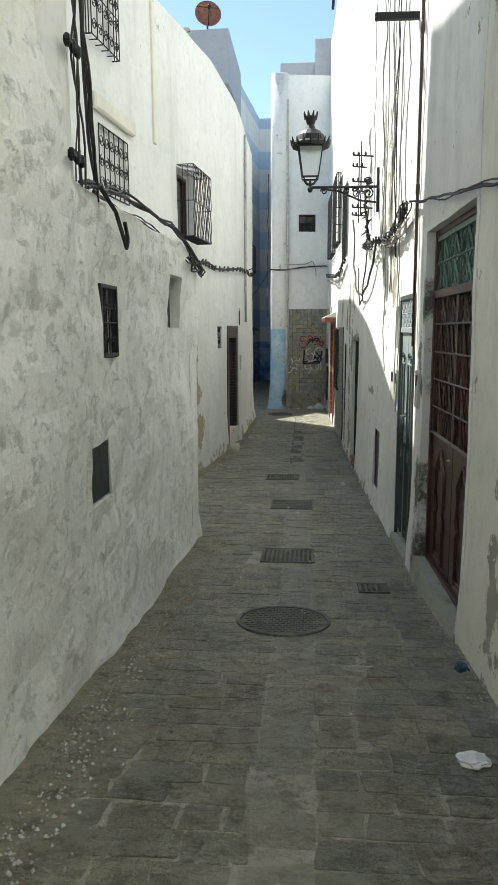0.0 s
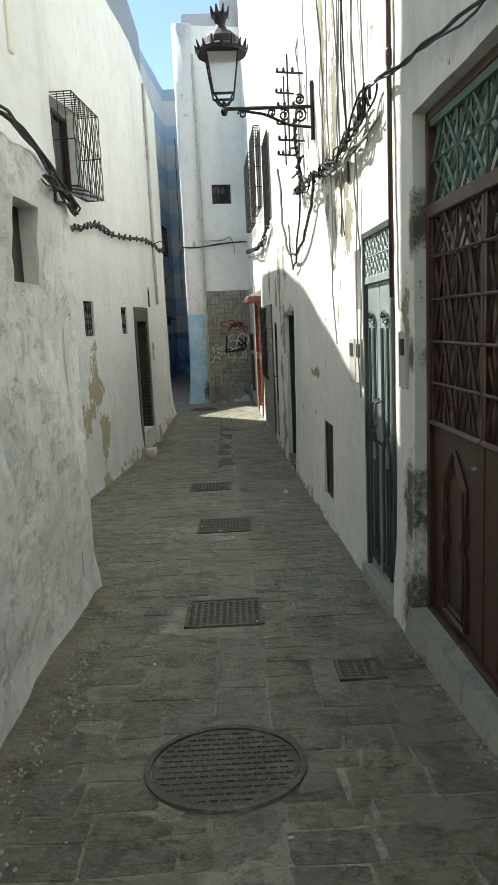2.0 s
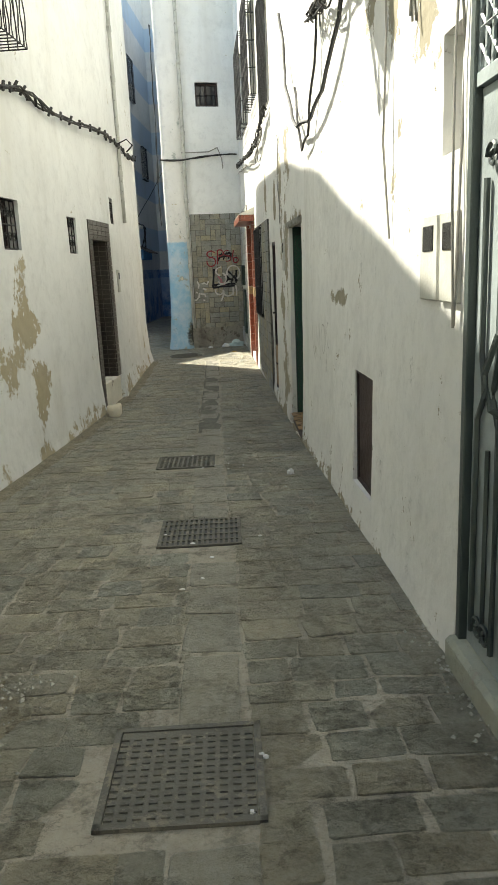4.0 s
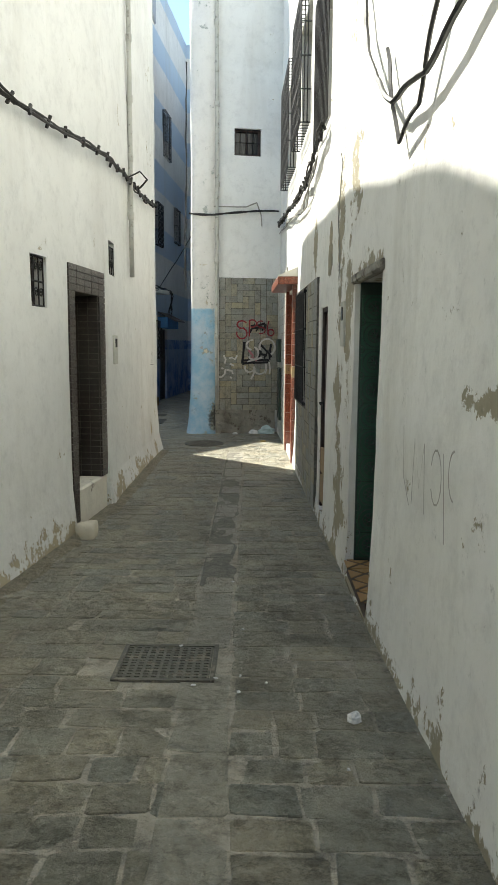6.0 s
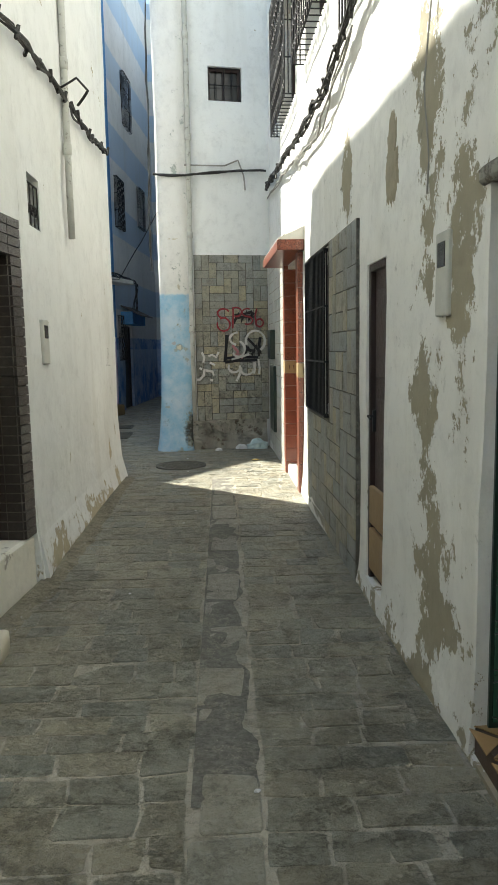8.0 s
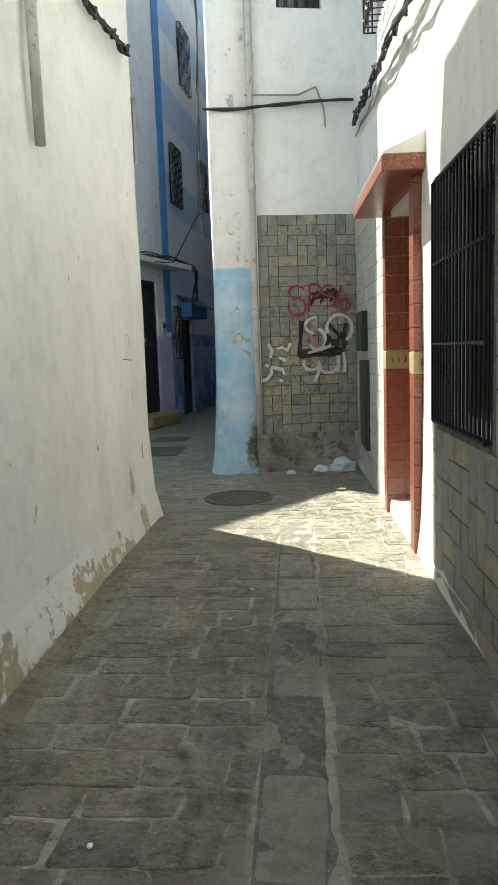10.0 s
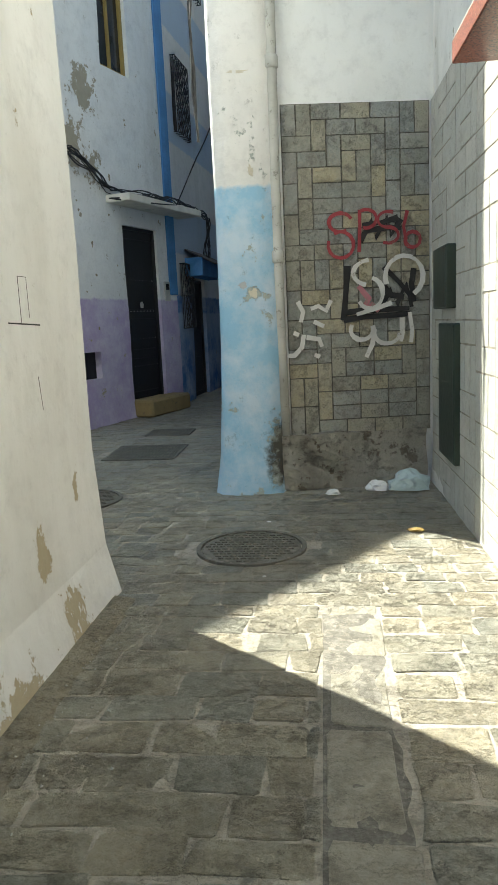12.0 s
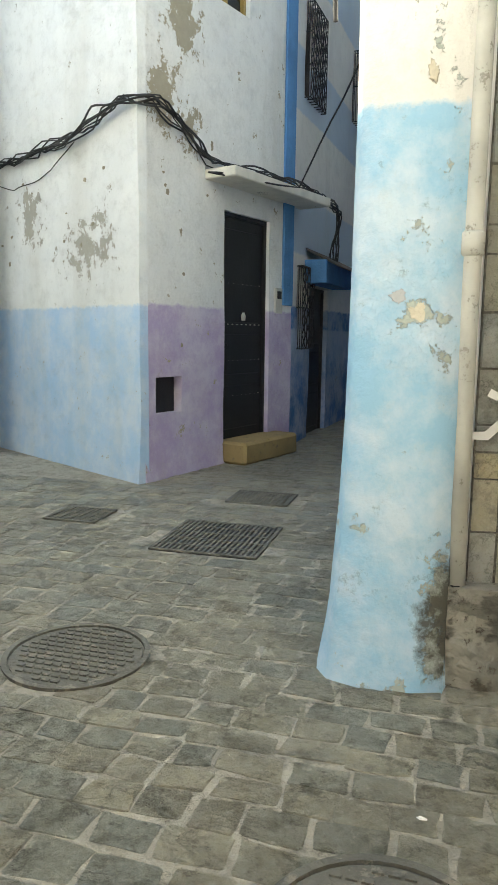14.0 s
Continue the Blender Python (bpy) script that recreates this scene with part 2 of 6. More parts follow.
CLAD = stone("stone_cladding", [(0.22, 0.235, 0.21), (0.36, 0.34, 0.25), (0.28, 0.31, 0.29), (0.33, 0.35, 0.32), (0.47, 0.41, 0.25), (0.36, 0.38, 0.36), (0.25, 0.25, 0.22)], 0.8, 0.55, (0.17, 0.16, 0.13), 0.45)
# lighter than CLAD: part of the porch's sunlight is in this colour
PALECLAD = stone("pale_gravel_and_sunlit_cladding", [(0.40, 0.42, 0.37), (0.55, 0.54, 0.48), (0.46, 0.48, 0.44)], 0.3, 0.6, (0.35, 0.34, 0.3), 0.3)
MORTAR = stone("dark_mortar", [(0.06, 0.056, 0.045), (0.09, 0.085, 0.07)], 0.5, 0.95)
DARKBRICK = stone("dark_brick_tile", [(0.017, 0.013, 0.012), (0.028, 0.02, 0.017), (0.022, 0.017, 0.015)], 0.25, 0.3, speck=0.12)
MARBLE = stone("pale_marble", [(0.62, 0.61, 0.57), (0.7, 0.69, 0.65)], 0.1, 0.4, (0.5, 0.49, 0.45), 0.3)
IRON = paint("black_wrought_iron", (0.018, 0.018, 0.018), 0.55, 0.3, (0.10, 0.05, 0.03), 0.7)
CAST = paint("cast_iron_cover", (0.135, 0.13, 0.105), 0.75, 0.1, (0.2, 0.18, 0.14), 0.55, 0.6)
GATEBROWN = paint("brown_painted_steel", (0.075, 0.033, 0.022), 0.42, 0.0, (0.12, 0.07, 0.05), 0.73)
GATEGREEN = paint("green_painted_steel", (0.10, 0.19, 0.15), 0.5, 0.1)
DOORGREY = paint("grey_painted_steel", (0.33, 0.38, 0.38), 0.5, 0.0, (0.18, 0.13, 0.09), 0.72)
DOORBARS = paint("dark_green_grey_steel", (0.075, 0.095, 0.088), 0.45, 0.1, (0.12, 0.09, 0.07), 0.72)
DARKWOOD = paint("dark_brown_wood", (0.045, 0.025, 0.02), 0.55, 0, (0.12, 0.09, 0.06), 0.7, 0.35)
# black doors, and the painted dark of holes, grates and the vestibule
BLACK_DOOR_SHADE = paint("near_black_wood_and_shade", (0.012, 0.012, 0.012), 0.5, 0, (0.03, 0.03, 0.03), 0.75)
RAWWOOD = paint("raw_wood", (0.34, 0.23, 0.12), 0.7, 0, (0.2, 0.13, 0.07), 0.65, 0.3)
YELLOWWOOD = paint("ochre_painted_wood", (0.36, 0.25, 0.07), 0.6)
YELLOWSTEP = paint("ochre_painted_step", (0.32, 0.23, 0.10), 0.8, 0, (0.15, 0.12, 0.08), 0.6)
CABLE = paint("black_cable", (0.025, 0.024, 0.022), 0.6, 0, (0.06, 0.055, 0.05), 0.6)
PALECABLE = paint("grey_cable", (0.30, 0.29, 0.26), 0.6, 0, (0.2, 0.19, 0.17), 0.6)
PIPE = paint("limewashed_pipe", (0.52, 0.52, 0.47), 0.7, 0, (0.25, 0.24, 0.21), 0.58)
METERGREY = paint("meter_cover_plastic", (0.55, 0.55, 0.49), 0.6, 0, (0.4, 0.38, 0.33), 0.66)
BLUETRIM = paint("blue_painted_render", (0.08, 0.26, 0.52), 0.8, 0, (0.4, 0.45, 0.5), 0.66, 0.5)
RUST = paint("rusty_dish", (0.30, 0.12, 0.07), 0.8, 0, (0.08, 0.04, 0.03), 0.55)
TERRACOTTA = paint("orange_dome_paint", (0.50, 0.14, 0.05), 0.7)
REDPAINT = paint("red_spray_paint", (0.32, 0.04, 0.05), 0.8, 0, (0.22, 0.12, 0.1), 0.58)
WHITESPRAY = paint("white_spray_paint", (0.72, 0.71, 0.67), 0.8, 0, (0.35, 0.33, 0.28), 0.6)
BLACKSPRAY = paint("black_spray_paint", (0.02, 0.02, 0.02), 0.8, 0, (0.12, 0.11, 0.09), 0.64)
PINKSPRAY = paint("pink_spray_paint", (0.55, 0.22, 0.25), 0.8, 0, (0.3, 0.2, 0.18), 0.55)
SCRATCH = paint("pencil_grey_paint", (0.42, 0.41, 0.37), 0.9)
PAPER = paint("white_paper", (0.8, 0.8, 0.78), 0.8, 0, (0.6, 0.6, 0.58), 0.75)
BAG = paint("pale_green_plastic_film", (0.55, 0.68, 0.66), 0.3, 0, (0.8, 0.8, 0.8), 0.6, 0.5)
BLUEPLASTIC = paint("dark_blue_plastic", (0.02, 0.06, 0.10), 0.4)
ROOFTILE = paint("weathered_roof_tile", (0.09, 0.075, 0.065), 0.85, 0, (0.16, 0.14, 0.12), 0.55, 0.4)


def granite_build(k):
    c = k.mix(k.ramp(k.voronoi(90), (0.25, 0.0), (0.5, 1.0)), (0.05, 0.02, 0.016), (0.28, 0.08, 0.045))
    return k.mix(k.ramp(k.noise(70, 3), (0.6, 0.0), (0.66, 0.6)), c, (0.5, 0.3, 0.22)), None


GRANITE = material("red_granite_tile", granite_build, 0.3)


def glass_build(k):
    return k.mix(k.noise(6, 4), (0.75, 0.77, 0.74), (0.6, 0.62, 0.58)), None


LAMPGLASS = material("milky_lamp_glass", glass_build, 0.35)
LAMPGLASS.node_tree.nodes["Principled BSDF"].inputs["Transmission Weight"].default_value = 0.75
DARKGLASS = material("dark_window_glass", lambda k: (k.mix(k.noise(3), (0.02, 0.022, 0.022), (0.04, 0.04, 0.038)), None), 0.12)
GREENTILE = material("dark_green_glazed_tile", lambda k: (k.mix(k.noise(5, 5), (0.032, 0.085, 0.058), (0.05, 0.115, 0.08)), k.noise(30)), 0.22, 0, 0.05)
GREENRELIEF = material("deep_green_relief_glaze", lambda k: (k.mix(k.noise(9, 5), (0.006, 0.02, 0.014), (0.014, 0.035, 0.025)), None), 0.3)
OCHRETILE = material("ochre_floor_tile", lambda k: (k.mix(k.noise(8, 6), (0.40, 0.25, 0.10), (0.30, 0.17, 0.07)), k.noise(30)), 0.5, 0, 0.1)
BROWNTILE = material("brown_floor_tile", lambda k: (k.mix(k.noise(8, 6), (0.05, 0.03, 0.02), (0.08, 0.05, 0.03)), k.noise(30)), 0.5, 0, 0.1)


# ---- small mesh tools ----
def box(bm, x0, x1, y0, y1, z0, z1, bevel=0.0):
    b = bmesh.new()
    bmesh.ops.create_cube(b, size=1)
    for v in b.verts:
        v.co = Vector(((x0 + x1) / 2 + v.co.x * (x1 - x0), (y0 + y1) / 2 + v.co.y * (y1 - y0), (z0 + z1) / 2 + v.co.z * (z1 - z0)))
    if bevel:
        bmesh.ops.bevel(b, geom=b.edges[:], offset=bevel, segments=1, affect="EDGES")
    join(bm, b)


def join(bm, other):
    m = bpy.data.meshes.new("tmp")
    other.to_mesh(m)
    other.free()
    bm.from_mesh(m)
    bpy.data.meshes.remove(m)


def tube(bm, pts, r, n=6, taper=None, closed=False):
    """A round bar along points."""
    pts = [Vector(p) for p in pts]
    rings = []
    for i, p in enumerate(pts):
        a, b = pts[max(i - 1, 0)], pts[min(i + 1, len(pts) - 1)]
        if closed:
            a, b = pts[i - 1], pts[(i + 1) % len(pts)]
        d = (b - a).normalized() if (b - a).length > 1e-7 else Vector((0, 0, 1))
        s = d.cross(Vector((0.03, 0.05, 1)))
        s = s.normalized() if s.length > 1e-3 else d.cross(Vector((1, 0, 0))).normalized()
        q = d.cross(s)
        rr = r if taper is None else r + (taper - r) * i / max(1, len(pts) - 1)
        rings.append([bm.verts.new(p + (s * math.cos(2 * math.pi * j / n) + q * math.sin(2 * math.pi * j / n)) * rr) for j in range(n)])
    pairs = list(zip(rings, rings[1:])) + ([(rings[-1], rings[0])] if closed else [])
    for u, v in pairs:
        for j in range(n):
            bm.faces.new((u[j], u[(j + 1) % n], v[(j + 1) % n], v[j]))
    if not closed:
        bm.faces.new(rings[0][::-1]), bm.faces.new(rings[-1])


def bar(bm, a, b, w=0.02, h=None):
    tube(bm, [a, b], w / 1.4, 4)


def lathe(bm, profile, n=16, at=(0, 0, 0), squash=1.0):
    rings = []
    for r, z in profile:
        rings.append([bm.verts.new((at[0] + r * math.cos(2 * math.pi * j / n), at[1] + r * squash * math.sin(2 * math.pi * j / n), at[2] + z)) for j in range(n)])
    for u, v in zip(rings, rings[1:]):
        for j in range(n):
            bm.faces.new((u[j], u[(j + 1) % n], v[(j + 1) % n], v[j]))
    bm.faces.new(rings[0][::-1]), bm.faces.new(rings[-1])


def scroll(cx, cz, r, turns=1.4, y=0.0, start=0.0, n=16, flip=1):
    """Points of a flat spiral in the local x, z plane."""
    return [(cx + flip * r * (1 - 0.75 * i / n) * math.cos(start + turns * 2 * math.pi * i / n), y, cz + r * (1 - 0.75 * i / n) * math.sin(start + turns * 2 * math.pi * i / n)) for i in range(n + 1)]


def finish(name, bm, mat, parent=None, m=None, label="", smooth=False):
    bmesh.ops.recalc_face_normals(bm, faces=bm.faces[:])
    me = bpy.data.meshes.new(name)
    bm.to_mesh(me)
    bm.free()
    for mm in (mat if isinstance(mat, (list, tuple)) else [mat]):
        me.materials.append(mm)
    if smooth:
        me.polygons.foreach_set("use_smooth", [True] * len(me.polygons))
    ob = new(name, me)
    if m is not None:
        ob.matrix_world = m
    if parent is not None:
        ob.parent = parent
    return tagged(ob, label)


def thing(name, m, label, category, group=""):
    e = new(name)
    e.empty_display_size = 0.1
    e.matrix_world = m
    return tagged(e, label, category, group)


def rnd(a, b):
    return random.uniform(a, b)


# ---- the ground's long profile ----
GROUND = [(-40, 2.0), (-6, 0.75), (0, 0.0), (2.8, -0.40), (4.1, -0.55), (5.5, -0.68), (7.2, -0.78), (9.7, -0.87), (12.6, -0.93), (14, -0.94), (18, -0.86), (21.5, -0.85), (24, -0.80), (30, -0.74), (200, -0.74)]


def gz(y):
    return float(np.interp(y, [a for a, _ in GROUND], [b for _, b in GROUND]))


# ---- walls ----
class Face:
    """A wall's outer face from p0 to p1 (outside on the right hand). at(k, z, d): k is the world x or y along it."""

    def __init__(self, p0, p1, axis="y"):
        self.p0, self.p1, self.i = Vector((*p0, 0)), Vector((*p1, 0)), "xy".index(axis)
        self.length = (self.p1 - self.p0).length
        self.u = (self.p1 - self.p0) / self.length
        self.n = Vector((self.u.y, -self.u.x, 0))

    def s(self, k):
        return (k - self.p0[self.i]) / self.u[self.i]

    def at(self, k, z, d=0.0):
        v = self.p0 + self.u * self.s(k) + self.n * d
        v.z = z
        return v

    def m(self, k, z, d=0.0):
        """Local x along the wall, y outwards, z up."""
        r = Matrix((-self.u, self.n, Vector((0, 0, 1)))).transposed().to_4x4()
        return Matrix.Translation(self.at(k, z, d)) @ r


def wall(name, face, z0, z1, mat, holes=(), thick=0.35, cell=0.3, lumps=0.014, flare=0.0, top=None, label="white plaster wall", zcell=None):
    L = face.length
    hs = [tuple(sorted((face.s(a), face.s(b)))) + (c, d) for a, b, c, d in holes]
    S = sorted({round(v, 4) for v in [*np.linspace(0, L, max(2, int(L / cell) + 1)), *[h[0] for h in hs], *[h[1] for h in hs]]})
    Z = sorted({round(v, 4) for v in [*np.linspace(z0, z1, max(2, int((z1 - z0) / (zcell or cell)) + 1)), *[h[2] for h in hs], *[h[3] for h in hs]]})
    keep = lambda seq, fixed: [v for i, v in enumerate(seq) if v in fixed or i in (0, len(seq) - 1) or all(abs(v - f) > 0.06 for f in fixed)]
    S = keep(S, {round(h[j], 4) for h in hs for j in (0, 1)})
    Z = keep(Z, {round(h[j], 4) for h in hs for j in (2, 3)})
    bm = bmesh.new()
    fv, bv = {}, {}
    for i, s in enumerate(S):
        for j, z in enumerate(Z):
            p = face.p0 + face.u * s
            zz = z
            if top is not None:
                zz = z0 + (z - z0) * (top(p[face.i]) - z0) / (z1 - z0) if not hs or z > max(h[3] for h in hs) - 1e-4 else z
                if hs and z > max(h[3] for h in hs):
                    zt = max(h[3] for h in hs)
                    zz = zt + (z - zt) * (top(p[face.i]) - zt) / (z1 - zt)
            p.z = zz
            d = lumps * (noise.noise(p * 0.9) * 1.6 + noise.noise(p * 3.1) * 0.6 + noise.noise(p * 8) * 0.28)
            d += flare * math.exp(-max(0.0, zz - gz(p.y)) / 0.22)
            p = p + face.n * d
            fv[i, j] = bm.verts.new(p)
            q = face.p0 + face.u * s - face.n * thick
            q.z = zz
            bv[i, j] = bm.verts.new(q)

    def solid(i, j):
        if not (0 <= i < len(S) - 1 and 0 <= j < len(Z) - 1):
            return False
        sm, zm = (S[i] + S[i + 1]) / 2, (Z[j] + Z[j + 1]) / 2
        return not any(a < sm < b and c < zm < d for a, b, c, d in hs)

    for i in range(len(S) - 1):
        for j in range(len(Z) - 1):
            if not solid(i, j):
                continue
            bm.faces.new((fv[i, j], fv[i + 1, j], fv[i + 1, j + 1], fv[i, j + 1]))
            bm.faces.new((bv[i, j + 1], bv[i + 1, j + 1], bv[i + 1, j], bv[i, j]))
            for di, dj, a, b in ((-1, 0, (i, j), (i, j + 1)), (1, 0, (i + 1, j), (i + 1, j + 1)), (0, -1, (i, j), (i + 1, j)), (0, 1, (i, j + 1), (i + 1, j + 1))):
                if not solid(i + di, j + dj):
                    bm.faces.new((fv[a], fv[b], bv[b], bv[a]))
    bmesh.ops.delete(bm, geom=[v for v in bm.verts if not v.link_faces], context="VERTS")
    ob = finish(name, bm, mat, label="")
    return tagged(ob, label, "wall", kind="structure")


def roof(name, pts, z, mat, label):
    bm = bmesh.new()
    lo, hi = [bm.verts.new((x, y, z - 0.25)) for x, y in pts], [bm.verts.new((x, y, z)) for x, y in pts]
    bm.faces.new(lo[::-1]), bm.faces.new(hi)
    for i in range(len(pts)):
        bm.faces.new((lo[i - 1], lo[i], hi[i], hi[i - 1]))
    return tagged(finish(name, bm, mat), label, "roof", kind="structure")


L_NEAR = Face((-1.30, -7), (-1.32, 4.02))
L_LOW = Face((-1.32, 4.02), (-1.25, 7.75))
L_UP = Face((-2.68, 4.02), (-2.10, 9.95))
L_MID = Face((-2.37, 7.75), (-1.60, 15.6))
L_FAR = Face((-1.60, 15.6), (-1.60, 19.5))
L_BACK = Face((-1.60, 19.5), (-9.0, 19.9), "x")
RIGHT = Face((0.472, 22.0), (1.024, 4.68))
R_NEAR = Face((1.03, 4.68), (1.12, -7))
END = Face((-1.14, 21.68), (0.70, 22.005), "x")
END_SIDE = Face((-0.95, 33.0), (-1.13, 21.9))
LANE = Face((-3.625, 24.89), (-2.80, 27.5))
LANE_FAR = Face((-2.80, 27.5), (-2.35, 33.0))
LANE_LEFT = Face((-7.6, 27.06), (-3.64, 24.84), "x")
WEST = Face((-8.6, 22.2), (-5.95, 25.75))
STOP = Face((-3.5, 32.8), (0.5, 32.8), "x")
BEHIND = Face((3.0, -6.9), (-3.0, -6.9), "x")


def mid_top(y):
    return float(np.interp(y, [7.7, 9.9, 11.5, 13.3, 15.5, 19.5], [5.8, 5.87, 6.03, 6.18, 6.12, 6.05]))


wall("wall_left_near", L_NEAR, -0.9, 5.0, ROUGH_WHITE, thick=0.6, cell=0.1, lumps=0.046, flare=0.05, label="rough whitewashed plaster wall of a tall house")
L_LOW_HOLES = [(4.52, 4.88, 1.33, 1.8), (4.14, 4.6, 0.42, 0.8), (6.48, 6.9, 1.53, 2.0)]
wall("wall_left_low", L_LOW, -1.1, 2.32, ROUGH_WHITE, L_LOW_HOLES, 0.5, 0.07, 0.046, 0.05, label="bulging rough whitewashed wall with small openings")
wall("wall_left_low_end", Face((-1.25, 7.75), (-2.6, 7.75), "x"), -1.1, 2.32, ROUGH_WHITE, thick=0.4, label="end of the bulging whitewashed wall")
wall("wall_left_near_end", Face((-1.32, 4.02), (-2.9, 4.02), "x"), 1.9, 5.0, WHITE, thick=0.4, label="side of the tall whitewashed house")
wall("wall_left_upper", L_UP, 2.0, 9.4, WHITE, [(7.9, 8.75, 3.02, 3.68), (7.62, 8.36, 4.5, 5.7)], 0.35, 0.2, 0.008, top=lambda y: 9.4 if y < 9.2 else 5.82, label="white plaster wall of an upper storey")
wall("wall_left_upper_end", Face((-2.19, 9.2), (-3.6, 9.3), "x"), 5.3, 9.4, WHITE, thick=0.3, label="side of the white upper storey")
MID_HOLES = [(11.1, 12.15, 2.95, 3.95), (11.72, 12.15, 1.16, 1.62), (13.7, 14.02, 1.16, 1.58), (14.5, 15.57, -0.95, 1.6)]
wall("wall_left_middle", L_MID, -1.15, 6.0, WHITE, MID_HOLES, 0.4, 0.3, 0.012, 0.05, mid_top, "white plaster house wall with peeled patches")
wall("wall_left_far", L_FAR, -1.1, 6.0, WHITE, [(15.87, 16.2, 1.62, 1.94)], 0.4, 0.25, 0.014, 0.09, mid_top, "white plaster wall at the lane corner")
wall("wall_left_back", L_BACK, -1.1, 6.05, WHITE, thick=0.4, label="white plaster wall round the corner")
R_HOLES = [(4.74, 6.38, -0.55, 2.32), (6.82, 7.67, -0.70, 1.84), (9.26, 9.78, -0.6, 0.19), (12.3, 13.26, -0.91, 1.32), (14.74, 15.2, -0.80, 1.23),
           (16.55, 17.6, 0.17, 1.5), (18.25, 19.62, -0.74, 1.66), (7.78, 8.0, 1.3, 1.75), (18.7, 20.25, 3.45, 4.9), (16.75, 18.0, 3.5, 4.95), (14.9, 16.0, 3.0, 4.4)]
wall("wall_right", RIGHT, -1.15, 9.6, OLD_WHITE, R_HOLES, 0.4, 0.3, 0.012, 0.035, label="flaking whitewashed wall with doors and windows")
wall("wall_right_near", R_NEAR, -0.9, 9.6, CREAM, thick=0.4, cell=0.35, lumps=0.012, flare=0.03, label="stained cream plaster wall")
wall("wall_end", END, -1.0, 8.7, WHITE, [(-0.42, 0.08, 4.37, 4.86)], 0.4, 0.3, 0.012, label="white plaster gable wall closing the alley")
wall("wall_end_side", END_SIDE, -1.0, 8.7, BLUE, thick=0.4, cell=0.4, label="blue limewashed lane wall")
wall("wall_lane", LANE, -1.0, 9.8, LILAC, [(25.05, 25.43, -0.14, 0.22), (26.12, 27.0, -0.55, 1.95), (25.9, 26.55, 3.98, 5.1)], 0.1, 0.22, 0.014, 0.03, label="white wall with a lilac painted lower part")
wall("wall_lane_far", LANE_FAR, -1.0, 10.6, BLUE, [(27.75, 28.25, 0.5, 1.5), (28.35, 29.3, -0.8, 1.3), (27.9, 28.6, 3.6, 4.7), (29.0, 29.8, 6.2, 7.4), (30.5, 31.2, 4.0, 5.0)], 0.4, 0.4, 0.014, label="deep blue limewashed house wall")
wall("wall_lane_left", LANE_LEFT, -1.0, 9.8, SKYBLUE, thick=0.1, cell=0.3, lumps=0.014, flare=0.03, label="white wall with a pale blue painted lower part")
# unseen block, added so its top edge shades the sun patch's far side
wall("wall_lane_west", WEST, -1.0, 9.8, SKYBLUE, thick=3.0, cell=0.6, label="unseen house block added to cast the sun patch's far edge")
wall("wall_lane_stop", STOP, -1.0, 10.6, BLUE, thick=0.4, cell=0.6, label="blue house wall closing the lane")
wall("wall_behind", BEHIND, 0.0, 9.6, CREAM, thick=0.4, cell=0.6, label="plaster wall closing the alley")
wall("wall_lane_west_end", Face((-9.0, 19.9), (-8.6, 22.2)), -1.0, 6.0, WHITE, thick=0.4, cell=0.6, label="white wall closing the side lane")

# roof slabs out of view, added to stop skylight entering the hollow houses
roof("roof_left_front", [(-9, -7), (-1.9, -7), (-1.9, 3.6), (-9, 3.6)], 4.8, GREYWALL, "unseen slab keeping skylight out of the near house")
wall("wall_left_upper_front", Face((-9.0, 4.02), (-2.68, 4.02), "x"), 4.0, 9.4, WHITE, thick=0.3, cell=0.6, label="side wall of the white upper storey")
roof("roof_left_near", [(-9, 4.35), (-2.95, 4.35), (-2.6, 9.15), (-9, 9.15)], 9.2, GREYWALL, "unseen slab keeping skylight out of the tall house")
roof("roof_left_middle", [(-9, 9.2), (-2.55, 9.2), (-2.0, 15.6), (-2.0, 19.1), (-9, 19.5)], 5.6, GREYWALL, "unseen slab keeping skylight out of the white house")
roof("roof_right", [(8, -7), (8, 22), (0.9, 22), (1.4, 4.7), (1.5, -7)], 9.2, GREYWALL, "unseen slab keeping skylight out of the alley houses")
roof("roof_end", [(8, 22.05), (8, 33), (-0.55, 33), (-0.8, 22.1)], 8.4, GREYWALL, "unseen slab keeping skylight out of the end house")
roof("roof_lane", [(-12, 33), (-12, 27.5), (-7.6, 27.4), (-3.9, 25.2), (-3.2, 27.5), (-2.75, 33)], 9.5, GREYWALL, "unseen slab keeping skylight out of the lane houses")


# ---- ground ----
def ground_sheet():
    xs = [-400, -60, -14, -9, *np.arange(-8, 3.01, 0.5), 9, 60, 400]
    ys = [-400, -60, -20, *np.arange(-8, 34.01, 0.4), 60, 150, 600]
    bm = bmesh.new()
    g = [[bm.verts.new((x, y, gz(y) - 0.0035)) for y in ys] for x in xs]
    for i in range(len(xs) - 1):
        for j in range(len(ys) - 1):
            bm.faces.new((g[i][j], g[i + 1][j], g[i + 1][j + 1], g[i][j + 1]))
    ob = finish("ground", bm, JOINT)
    return tagged(ob, "dusty sloping ground of a paved alley", "ground", kind="structure")


ground = ground_sheet()


# ---- doors, windows, gates ----
def leaf_back(parent, w, h, y, mat, name="pane"):
    bm = bmesh.new()
    box(bm, -w / 2, w / 2, y - 0.02, y, 0, h)
    return finish(name, bm, mat, parent)


